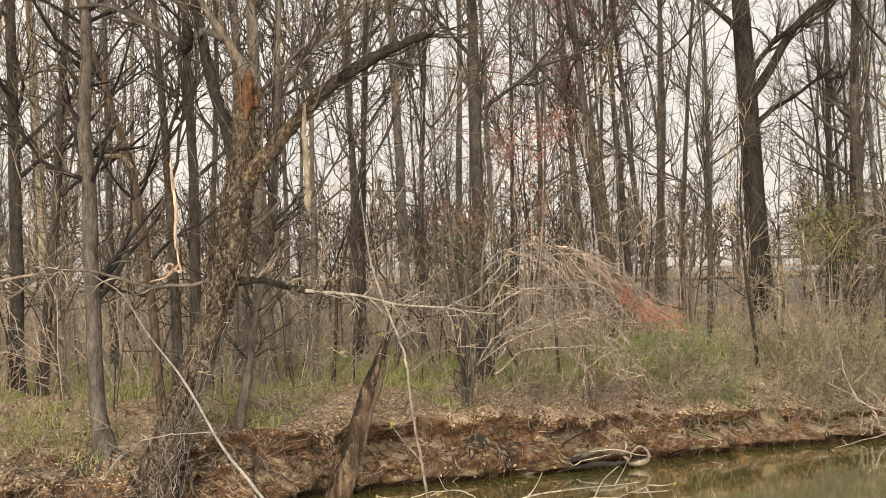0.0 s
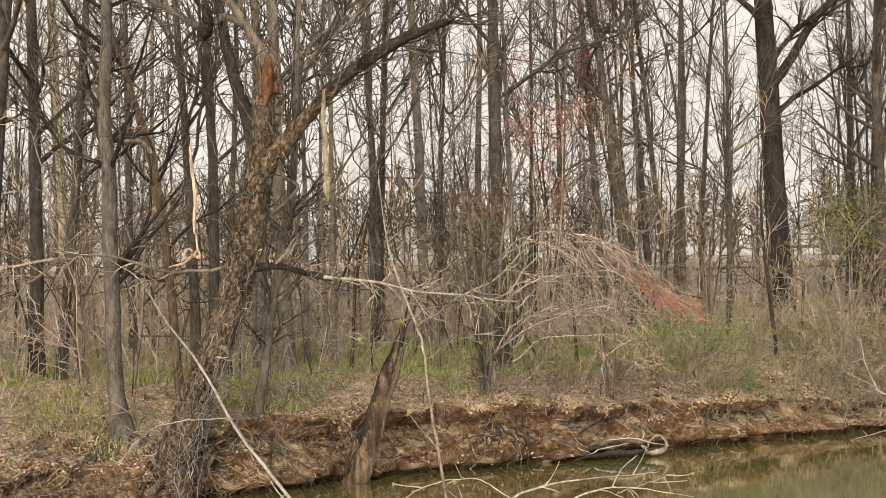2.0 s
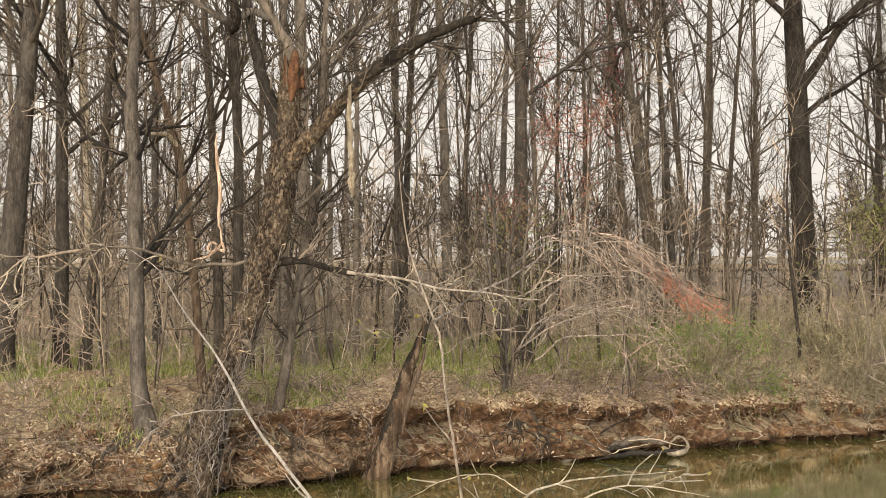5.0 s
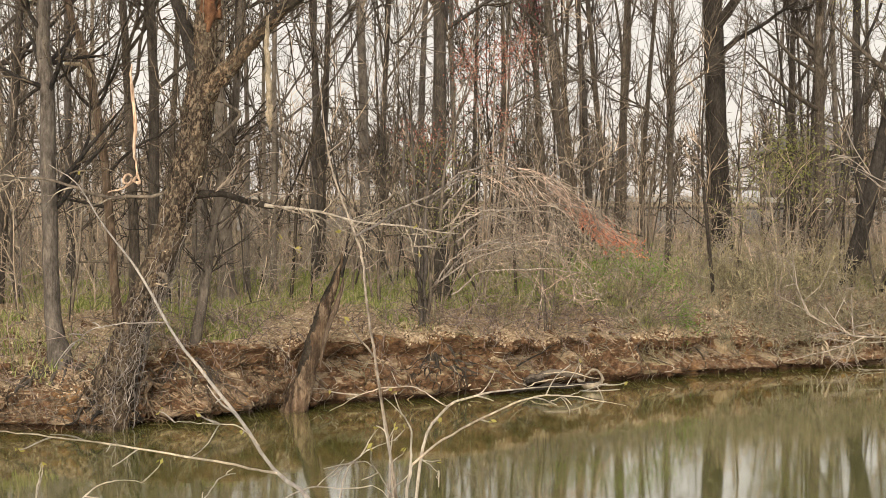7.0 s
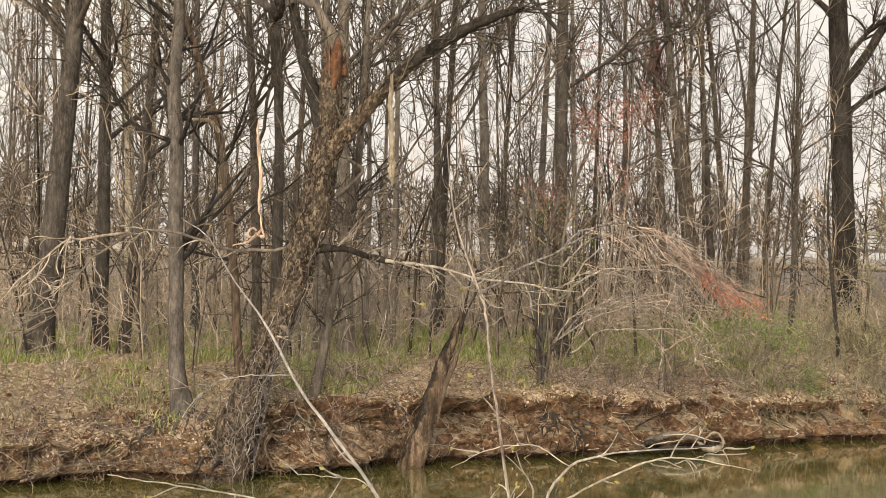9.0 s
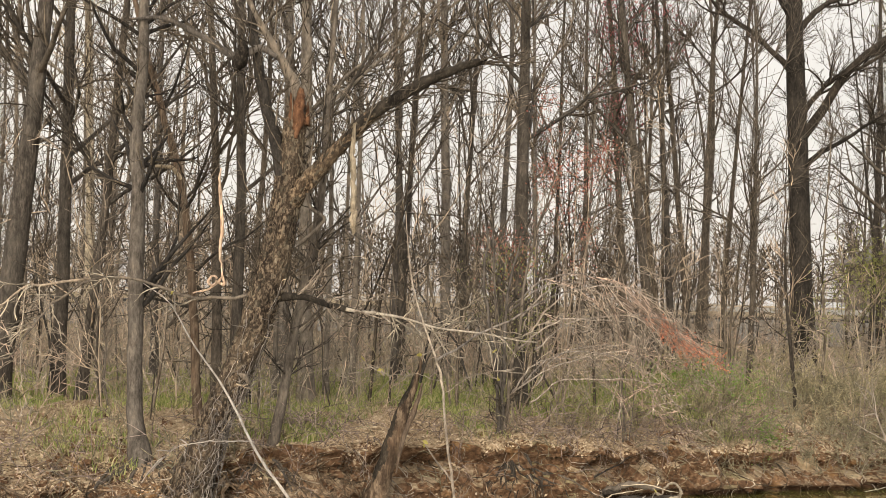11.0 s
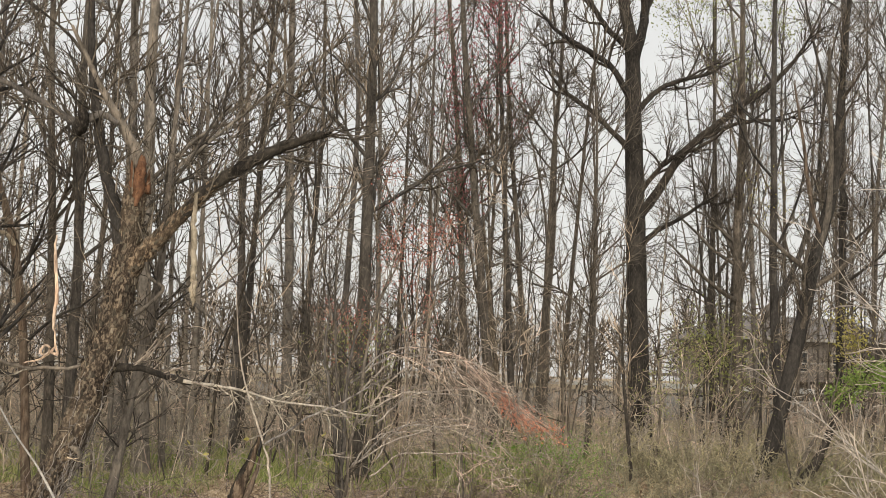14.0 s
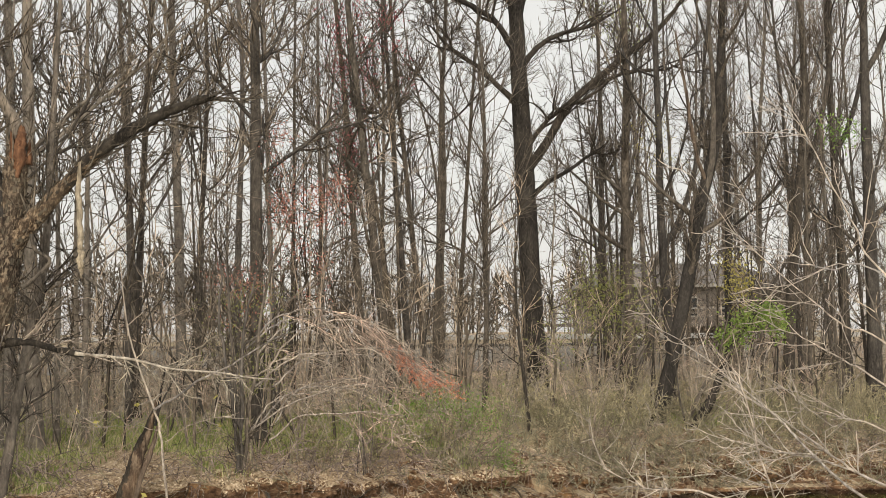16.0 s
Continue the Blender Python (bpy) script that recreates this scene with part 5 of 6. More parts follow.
def face_at(u, z):
    """The bank's face at a place along it and a height, met from the water."""
    o = Vector((BX * u - BY * (EDGE + shore(u) - 2.5), BY * u + BX * (EDGE + shore(u) - 2.5), z))
    p, nrm, _, _ = TREE.ray_cast(o, Vector((-BY, BX, 0)))
    return p, nrm


def lying_leaves(rng, spots, size):
    """Curled dead leaves on surface points with normals."""
    c = np.array([tuple(p) for p, nrm in spots])
    nn = np.array([tuple(nrm) for p, nrm in spots])
    M = len(c)
    up = unit(nn + rng.normal(0, 0.35, (M, 3)))
    a = unit(np.cross(up, rng.normal(0, 1, (M, 3))))
    b = np.cross(up, a)
    s = rng.uniform(0.5, 1.3, (M, 1)) * size
    c = c + nn * 0.012
    curl = rng.uniform(0.1, 0.6, (M, 1))
    V = np.stack([c - a * s, c - b * s * 0.55 + up * s * curl, c + a * s + up * s * curl * 0.3, c + b * s * 0.55 + up * s * curl * 0.7], 1).reshape(-1, 3)
    return V, (np.arange(M) * 4)[:, None] + np.arange(4)


def litter():
    rng = np.random.default_rng(321)
    spots = []
    while len(spots) < 70000:
        v = 0.15 + 9 * rng.random() ** 2.2
        u = rng.uniform(-8, 38)
        x, y = BX * u - BY * (v + EDGE + shore(u)), BY * u + BX * (v + EDGE + shore(u))
        if not -0.44 < x / y < 0.53 or (u > 15 and v > 1.8 and rng.random() < 0.7) or (u < 8.5 and v < 1.6 and rng.random() < 0.6):
            continue
        p, nrm = drop(x, y)
        if p is not None and p.z > 0.55 * lip_at(u) + 0.02:
            spots.append((p, nrm))
    for _ in range(1800):
        p, nrm = face_at(rng.uniform(0, 36), rng.uniform(0.05, 1.1))
        if p is not None and noise.noise(p * 1.2) > -0.15:
            spots.append((p, nrm))
    tagged(link_mesh("leaf_litter", *lying_leaves(rng, spots, 0.03), LITTER, smooth=False), "dead brown leaves strewn over the bank", "leaf litter", kind="stuff")


litter()


def grass():
    rng = np.random.default_rng(331)
    spots = []
    while len(spots) < 52000:
        v = 0.65 + 15 * rng.random() ** 1.45
        u = rng.uniform(-9, 36)
        x, y = BX * u - BY * (v + EDGE + shore(u)), BY * u + BX * (v + EDGE + shore(u))
        if not -0.44 < x / y < 0.52:
            continue
        k = noise.noise(Vector((x * 0.45, y * 0.3, 4))) + 0.5 * noise.noise(Vector((x * 1.6, y * 1.2, 8))) + 0.16 * min(v, 5) - 0.78 + (0.3 if 12 < u < 18 else 0.0) - (0.25 if u > 20 else 0.0) - (0.2 if v < 1.8 and u < 8 else 0.0) + (0.3 if 8.5 < u < 13 and v < 4 else 0.0)
        if rng.random() > 0.5 + 1.6 * k:
            continue
        spots.append((x, y, soil(x, y)))
    c = np.array(spots)
    M = len(c)
    h = rng.uniform(0.05, 0.2, (M, 1)) * np.where(c[:, :1] > 2.5, 1.5, 1.0)
    a = rng.uniform(0, 6.283, M)
    w = np.stack([np.cos(a), np.sin(a), 0 * a], 1) * rng.uniform(0.006, 0.013, (M, 1))
    bend = rng.normal(0, 0.35, (M, 3)) * np.array([1, 1, 0])
    m1 = c + h * 0.55 * np.array([0, 0, 1]) + bend * h * 0.3
    top = c + h * np.array([0, 0, 1]) * 0.95 + bend * h
    V = np.stack([c - w, c + w, m1 + w * 0.8, m1 - w * 0.8, top + w * 0.15, top - w * 0.15], 1).reshape(-1, 3)
    o = (np.arange(M) * 6)[:, None]
    tagged(link_mesh("grass", V, np.concatenate([o + np.array([0, 1, 2, 3]), o + np.array([3, 2, 4, 5])]), GRASS, smooth=False), "fresh spring grass on the woodland floor", "grass", kind="stuff")


grass()


def bank_roots():
    """Exposed roots and dead stems down the bank's face."""
    rng = np.random.default_rng(341)
    bufs = []
    for k in range(1050):
        dense = k < 340
        u = rng.uniform(3.5, 9.8) if dense else rng.uniform(0.5, 35)
        z = rng.uniform(0.15, 0.9) if dense else rng.uniform(0.2, 1.1)
        a = rng.uniform(-2.9, -0.25) if dense else rng.normal(-1.57, 0.7)
        step = rng.uniform(0.05, 0.14)
        pts = []
        for _ in range(9):
            p, nrm = face_at(u, max(z, -0.05))
            if p is None:
                break
            pts.append(np.array(p) + np.array([BY, -BX, 0]) * rng.uniform(0.0, 0.05) * len(pts) / 3)
            a += rng.normal(0, 0.35)
            u += step * math.cos(a)
            z += step * math.sin(a) * 0.8
        if len(pts) > 4:
            r = (rng.uniform(0.006, 0.015) if dense else rng.uniform(0.004, 0.011)) * (2.0 if rng.random() < 0.2 else 1.0)
            bufs.append(tubes(np.array(pts), np.linspace(r, r * 0.3, len(pts)), 5, 0.1, rng))
    tagged(link_mesh("bank_root_tangle", *join(*bufs), ROOT), "exposed roots tangled down the clay bank", "roots", kind="stuff")


bank_roots()


def dead_stems():
    """Thin bleached stems and rootlets lying and hanging on the bank, at all angles."""
    rng = np.random.default_rng(346)
    bufs = []
    for k in range(520):
        u = rng.uniform(0.5, 35)
        z = rng.uniform(0.2, 1.2)
        a = rng.uniform(0, 6.283) if rng.random() < 0.6 else rng.normal(-1.57, 0.4)
        step = rng.uniform(0.05, 0.13)
        out = rng.uniform(0.01, 0.05)
        pts = []
        for i in range(7):
            p, nrm = face_at(u, max(z, -0.05))
            if p is None:
                break
            pts.append(np.array(p) + np.array([BY, -BX, 0.3]) * out * (0.5 + i * 0.4))
            a += rng.normal(0, 0.25)
            u += step * math.cos(a)
            z += step * math.sin(a) * 0.8
        if len(pts) > 4 and max(np.linalg.norm(np.diff(pts, axis=0), axis=1)) < 0.5:
            r = rng.uniform(0.0035, 0.008)
            bufs.append(tubes(np.array(pts), np.linspace(r, r * 0.5, len(pts)), 4))
    tagged(link_mesh("dead_stem_tangle", *join(*bufs), TWIG_PALE), "bleached dead stems strewn down the bank", "dead stems", kind="stuff")


dead_stems()


def lump(rng, p, r, flat=0.7):
    """A rough clod of soil."""
    bm = bmesh.new()
    bmesh.ops.create_icosphere(bm, subdivisions=1 if r < 0.06 else 2, radius=1.0)
    off = Vector(rng.uniform(0, 50, 3))
    V = np.array([tuple(v.co * (1 + 0.8 * noise.noise(v.co * 1.3 + off) + 0.45 * noise.noise(v.co * 3.1 + off))) for v in bm.verts])
    F = np.array([[v.index for v in f.verts] for f in bm.faces])
    bm.free()
    return V * np.array([r, r * 0.9, r * flat]) + np.asarray(p), F


def clods():
    rng = np.random.default_rng(351)
    bufs = []
    for _ in range(700):
        p, nrm = face_at(rng.uniform(0.5, 36), rng.uniform(0.05, 1.05))
        if p is not None:
            bufs.append(lump(rng, np.array(p) + 0.02 * np.array(nrm), rng.uniform(0.025, 0.1), 0.65))
    tagged(link_mesh("soil_clod_rubble", *join(*bufs), GROUND, smooth=False), "crumbled clay clods on the bank face", "clods", kind="stuff")
    p, nrm = face_at(19.2, 0.5)
    bm = bmesh.new()
    bmesh.ops.create_cube(bm, size=1.0)
    bmesh.ops.subdivide_edges(bm, edges=bm.edges[:], cuts=4, use_grid_fill=True)
    V = np.array([tuple(v.co * (1 + 0.35 * noise.noise(v.co * 1.9 + Vector((3, 1, 7))) + 0.16 * noise.noise(v.co * 6))) for v in bm.verts])
    F = np.array([[v.index for v in f.verts] for f in bm.faces])
    bm.free()
    V = V @ np.array(pose(0, 0, 0, 12, -14, 38).to_3x3()).T * np.array([0.36, 0.3, 0.26]) + np.array(p) + np.array([0.03, 0.02, 0.02])
    tagged(link_mesh("clay_block", V, F, gravel_material("pale_ochre_clay", (0.36, 0.26, 0.16), (0.62, 0.49, 0.34), 14), smooth=False), "pale ochre clay block in the bank", "clay block")


clods()


def bank_canes():
    """Bramble canes and dead stalks that lean out and hang over the bank's lip."""
    rng = np.random.default_rng(361)
    starts = []
    while len(starts) < 560:
        u = rng.uniform(-0.5, 36)
        if noise.noise(Vector((u * 0.4, 1, 1))) + rng.normal(0, 0.3) < -0.1 and not 13 < u < 19:
            continue
        if 18 < u < 21.5 and rng.random() < 0.5:
            continue
        v = rng.uniform(0.25, 2.2)
        p, nrm = drop(BX * u - BY * (v + EDGE + shore(u)), BY * u + BX * (v + EDGE + shore(u)))
        starts.append(tuple(p))
    S = np.array(starts)
    M = len(S)
    d = np.stack([rng.normal(0.1, 0.5, M), rng.normal(-0.35, 0.4, M), rng.uniform(0.5, 1.3, M)], 1)
    L = rng.uniform(0.4, 1.5, M)
    pts = [S]
    for _ in range(7):
        d = unit(d + np.array([0.02, -0.05, -0.22]) + rng.normal(0, 0.12, (M, 3)))
        pts.append(pts[-1] + d * (L / 7)[:, None])
    P = np.stack(pts, 1)
    R = rng.uniform(0.004, 0.009, (M, 1)) * np.linspace(1, 0.4, 8)
    A, B = spawn(rng, P, R, 5, (0.2, 1), (0.15, 0.6), (20, 70), 4, 0.2, -0.04, 0.7, 0.003)
    tagged(link_mesh("bank_bramble", *join(tubes(P, R, 4), tubes(A, B, 3)), TWIG_ROSE), "dry pale bramble canes hanging over the bank", "brambles", kind="stuff")


bank_canes()


def driftwood():
    e = thing("driftwood", 2.5, 24.9, 0.0, "grey driftwood branches caught at the waterline", "driftwood")
    a = limb(e, "log", [(1.35, 24.2, -0.05, 0.043), (1.75, 24.35, 0.04, 0.065), (2.2, 24.5, 0.1, 0.072), (2.6, 24.6, 0.17, 0.065), (3.0, 24.72, 0.19, 0.058), (3.3, 24.8, 0.2, 0.043)], BARK_MID, 40, 10, 0.22, 371, kink=0.02)
    limb(e, "log", [(1.5, 24.45, 0.16, 0.043), (1.9, 24.55, 0.2, 0.072), (2.15, 24.6, 0.17, 0.065), (2.4, 24.7, 0.24, 0.02)], BARK_DARK, 26, 9, 0.22, 372, kink=0.02)
    limb(e, "log", [(1.9, 24.3, -0.03, 0.02), (2.5, 24.42, 0.05, 0.051), (3.0, 24.6, 0.07, 0.043), (3.5, 24.8, 0.06, 0.02)], BARK_DARK, 26, 9, 0.2, 376, kink=0.02)
    limb(e, "root_loop", [(3.12, 24.75, 0.16, 0.02), (3.22, 24.78, 0.08, 0.065), (3.42, 24.8, 0.07, 0.072), (3.53, 24.84, 0.14, 0.043), (3.5, 24.88, 0.3, 0.026), (3.34, 24.9, 0.34, 0.024), (3.2, 24.86, 0.28, 0.02), (3.16, 24.8, 0.18, 0.014)], WOOD_DRIFT, 40, 9, 0.22, 373)
    t = limb(e, "branch", [(1.2, 24.3, 0.5, 0.014), (1.8, 24.5, 0.32, 0.022), (2.4, 24.8, 0.55, 0.016), (2.75, 24.95, 0.75, 0.006)], BARK_DARK, 16, 7, 0.12, 374)
    for k, (x0, z0, x1, z1) in enumerate(((1.2, 0.05, 2.1, 0.14), (2.0, 0.0, 2.9, 0.22), (2.5, 0.28, 3.6, 0.12), (1.5, 0.3, 2.3, 0.02))):
        y0, y1 = 24.15 + 0.28 * (x0 - 1.2), 24.15 + 0.28 * (x1 - 1.2)
        limb(e, "stick", [(x0, y0, z0, 0.008), (0.5 * (x0 + x1), 0.5 * (y0 + y1), 0.5 * (z0 + z1) + 0.05, 0.013), (x1, y1, z1, 0.005)], TWIG_PALE, 16, 6, 0.12, 390 + k, kink=0.014)
    twigs(e, [a, t], TWIG_PALE, 375, 5, 1, (0.1, 0.4), 0.02)
    e.location = (e.location.x - 0.05, e.location.y - 0.4, e.location.z + 0.05)


driftwood()


def root_skirt(parent, x, y, z, count, seed, mat=ROOT, spread=(3.0, 6.5), r=(0.015, 0.04), steps=(9, 18), shared=False):
    """Roots that leave a tree's foot and creep down over the bank."""
    rng = np.random.default_rng(seed)
    bufs = []
    for k in range(count):
        a = rng.uniform(*spread)
        p = Vector((x + 0.12 * math.cos(a), y + 0.12 * math.sin(a), z + rng.uniform(0.05, 0.3)))
        pts = [np.array(p)]
        r0 = rng.uniform(*r)
        d = Vector((math.cos(a), math.sin(a), -0.6))
        for i in range(int(rng.integers(*steps))):
            d = (d + Vector(rng.normal(0, 0.22, 3)) + Vector((0, 0, -0.12))).normalized()
            p = p + d * 0.085
            if i > 0:
                co, nrm, _, _ = TREE.find_nearest(p)
                p = p.lerp(co + nrm * (r0 * 0.4 + 0.01), 0.75)
            if p.z < -0.06:
                break
            pts.append(np.array(p))
        if len(pts) < 4:
            continue
        pts = np.array(pts) - np.array(parent.location)
        V, Q = tubes(pts, np.linspace(r0, r0 * 0.25, len(pts)), 6, 0.12, rng)
        link_mesh("root", V, Q, mat, parent)


root_skirt(BANK_TREE, -5.15, 21.12, 0.6, 16, 501, BARK, r=(0.02, 0.05))
root_skirt(HERO, -4.3, 20.42, 0.35, 14, 502, BARK_DARK, (3.3, 7.0), (0.02, 0.045), (6, 14))
root_skirt(HERO, -3.9, 20.9, 0.5, 14, 503, ROOT, (4.6, 6.9), (0.012, 0.028), (8, 18))
root_skirt(SLENDER, -3.4, 22.0, 0.6, 14, 504, BARK, (3.2, 6.4), (0.015, 0.04))
root_skirt(MANY_STEMMED, 0.38, 24.2, 0.6, 20, 505, BARK, (2.9, 6.6), (0.015, 0.04), (10, 22))
root_skirt(MANY_STEMMED, 0.5, 23.8, 0.45, 22, 508, BARK_DARK, (3.0, 6.4), (0.008, 0.022), (8, 16))
for ux, vz, sd in ((21.06, 0.1, 506), (21.66, 0.05, 507)):
    rx, ry = BX * ux - BY * (EDGE + shore(ux) + vz), BY * ux + BX * (EDGE + shore(ux) + vz)
    er = thing("exposed_roots", rx, ry, 0.4, "bleached dead roots hanging from the washed-out bank", "roots")
    root_skirt(er, rx, ry, 0.3, 9, sd, WOOD_DRIFT, (3.6, 6.3), (0.008, 0.02), (5, 8))


def waterside_stick(points, mat, seed, label):
    e = thing("fallen_branch", *points[0][:3], label, "branch")
    a = limb(e, "stem", points, mat, 18, 6, 0.06, seed, kink=0.015)
    twigs(e, [a], mat, seed + 1, 6, 2, (0.2, 0.6), 0.0)


waterside_stick([(10.3, 28.3, 0.5, 0.02), (9.3, 28.0, 0.52, 0.018), (8.4, 27.8, 0.66, 0.014), (7.7, 27.8, 0.88, 0.006)], TWIG_PALE, 381, "bleached branch leaning over the bank")
waterside_stick([(12.0, 29.5, 0.1, 0.02), (10.6, 28.2, 0.05, 0.018), (9.6, 27.4, 0.02, 0.014), (9.0, 27.2, 0.03, 0.005)], TWIG_PALE, 383, "thin branch lying on the water")
waterside_stick([(-6.9, 19.0, 0.1, 0.03), (-6.3, 19.3, 0.28, 0.028), (-5.6, 19.6, 0.3, 0.02), (-5.0, 19.9, 0.45, 0.008)], ROOT, 385, "grey stick on the muddy waterline")


# ---- budding shrubs ----
def budding(name, x, y, label, spots, mat, leaf, seed, trunk_r=0.03, spread=0.22, per=45, size=0.03, reach=(0.3, 0.9), angle=(20, 70), along=0.5):
    """A shrub or sapling whose stems reach towards some clusters of buds."""
    rng = np.random.default_rng(seed)
    z = soil(x, y) - 0.05
    e = thing(name, x, y, z, label, "shrub")
    lines, tips = [], []
    for k, s in enumerate(spots):
        s = np.array(s, float)
        base = np.array([x + rng.normal(0, 0.06), y + rng.normal(0, 0.06), z])
        mid = base * 0.5 + s * 0.5 + np.array([rng.normal(0, 0.15), 0, 0.25])
        lines.append(limb(e, "stem", [(*base, trunk_r), (*mid, trunk_r * 0.6), (*s, trunk_r * 0.25), (*(s + (s - mid) * 0.25), 0.004)], mat, 14, 6, 0.06, seed + k))
        A, B = spawn(rng, *lines[-1], 16, (along, 1.0), reach, angle, 5, 0.15, 0.02, 0.5, 0.004)
        link_mesh("twig_spray", *tubes(A, B, 3), mat, e)["kind"] = "stuff"
        tips.append(A[:, -1])
        tips.append(A[:, -2])
    V, F = clusters(rng, np.concatenate(tips), spread, max(1, per // 10), size)
    link_mesh("foliage", V, F, leaf, e)["kind"] = "stuff"
    return e


def coral_shrub():
    """Long slanting shoots whose lower ends carry coral-red new leaves."""
    rng = np.random.default_rng(401)
    e = thing("coral_shrub", 2.6, 25.3, soil(2.6, 25.3) - 0.05, "shrub with sweeping shoots tipped in coral-red new leaves", "shrub")
    tips, bufs = [], []
    for k in range(46):
        s = rng.random()
        top = np.array([2.25 + 0.5 * rng.random(), 25.0 + rng.normal(0, 0.2), 3.85 - 0.5 * rng.random()])
        end = np.array([3.3 + 1.05 * s + rng.normal(0, 0.05), 24.85 + rng.normal(0, 0.2), 2.82 - 0.42 * s + rng.normal(0, 0.1)])
        if k < 6:
            limb(e, "stem", [(2.6 + rng.normal(0, 0.08), 25.3, 0.9, 0.011), (2.65 + rng.normal(0, 0.15), 25.2, 2.1, 0.008), (*top, 0.006), (*end, 0.002)], BARK_MID, 18, 6, 0.06, 410 + k)
        P, R = curve([(*top, 0.006), (*(0.5 * (top + end) + np.array([0, 0, 0.06])), 0.005), (*end, 0.003)], 12)
        A, B = spawn(rng, P, R, 6, (0.3, 1), (0.1, 0.35), (8, 30), 4, 0.06, -0.03, 0.7, 0.002)
        bufs += [tubes(P, R, 4), tubes(A, B, 3)]
        tips += [P[int(rng.integers(6, 9)):].reshape(-1, 3), A[3:, 2:].reshape(-1, 3)]
    V, Q = join(*bufs)
    link_mesh("twig_spray", V - np.array(e.location), Q, TWIG_ROSE, e)["kind"] = "stuff"
    V, Q = clusters(rng, np.concatenate(tips), 0.02, 3, 0.02)
    link_mesh("foliage", V - np.array(e.location), Q, LEAF_CORAL, e)["kind"] = "stuff"


coral_shrub()
budding("maple_sapling", 1.5, 27.0, "slender maple with red buds", [(1.08, 27.0, 5.54), (1.29, 27.0, 5.42), (1.69, 27.0, 5.80), (1.94, 27.0, 5.76), (2.22, 27.0, 5.89), (1.18, 27.0, 6.82)], TWIG, LEAF_RED, 402, 0.025, 0.11, 70, 0.024, (0.15, 0.5))
budding("maple_sapling", 0.6, 25.4, "slender maple with red buds", [(0.07, 25.0, 4.22), (0.34, 25.0, 4.19), (0.76, 25.0, 4.16), (1.78, 25.0, 4.37), (0.50, 25.0, 4.04)], TWIG, LEAF_RED, 403, 0.018, 0.1, 40, 0.02, (0.15, 0.45))
budding("maple_sapling", 5.3, 41.0, "tall maple with red buds", [(3.57, 40.0, 8.48), (3.71, 40.0, 10.18), (3.62, 40.0, 11.06), (3.87, 40.0, 12.5), (4.3, 40.0, 12.9), (4.9, 40.0, 12.8), (3.3, 40.0, 12.6)], TWIG_CROWN, LEAF_CRIMSON, 404, 0.07, 0.2, 130, 0.04)
budding("green_shrub", 4.4, 27.2, "low shrub with fresh green leaves", [(4.0, 27, 2.0), (4.5, 27, 1.9), (3.6, 27, 1.8), (5.0, 27.2, 1.75), (3.1, 26.8, 1.7)], TWIG_OLIVE, LEAF_GREEN, 405, 0.012, 0.2, 130, 0.022)
budding("green_shrub", 2.9, 26.2, "low budding shrub in a green haze", [(2.2, 26, 1.5), (2.8, 26.2, 1.75), (3.4, 26.2, 1.6), (1.8, 26.1, 1.35)], TWIG_OLIVE, LEAF_OLIVE, 412, 0.01, 0.2, 110, 0.02)
budding("green_shrub", 5.2, 26.95, "small bright green tuft on the bank lip", [(5.15, 26.8, 1.15), (5.3, 26.8, 1.0)], TWIG, LEAF_GREEN, 406, 0.01, 0.1, 120, 0.022)
budding("olive_shrub", 7.6, 28.5, "shrub with sparse olive-green buds", [(7.3, 27.9, 3.5), (7.8, 28, 3.8), (8.2, 28, 3.2), (6.9, 28, 3.0)], TWIG, LEAF_OLIVE, 407, 0.012, 0.3, 80, 0.022)
budding("olive_shrub", 9.6, 35.0, "shrub with sparse olive-green buds", [(9.2, 34.5, 4.0), (10.0, 34.5, 4.3), (10.5, 34.5, 3.8)], TWIG, LEAF_OLIVE, 408, 0.016, 0.5, 50, 0.035)
budding("ivy_clump", 12.0, 31.3, "bright green leafy vine over dead stems", [(12.0, 31, 3.5), (12.35, 31, 3.75), (12.6, 31, 3.6), (11.7, 31, 3.3), (12.8, 31, 3.5)], TWIG, LEAF_BRIGHT, 409, 0.02, 0.12, 120, 0.038, (0.15, 0.5))
budding("yellow_shrub", 11.8, 31.6, "vine with yellowing leaves", [(11.9, 31.3, 4.8), (12.05, 31.3, 4.5), (12.2, 31.3, 4.2)], TWIG, LEAF_YELLOW, 410, 0.015, 0.16, 60, 0.035, (0.15, 0.5))
budding("ivy_clump", 14.7, 31.6, "green leafy clump high on a stem", [(14.4, 31.2, 7.6), (14.6, 31.2, 7.4), (14.8, 31.2, 7.5)], BARK, LEAF_GREEN, 411, 0.02, 0.15, 36, 0.036, (0.2, 0.6), along=0.85)


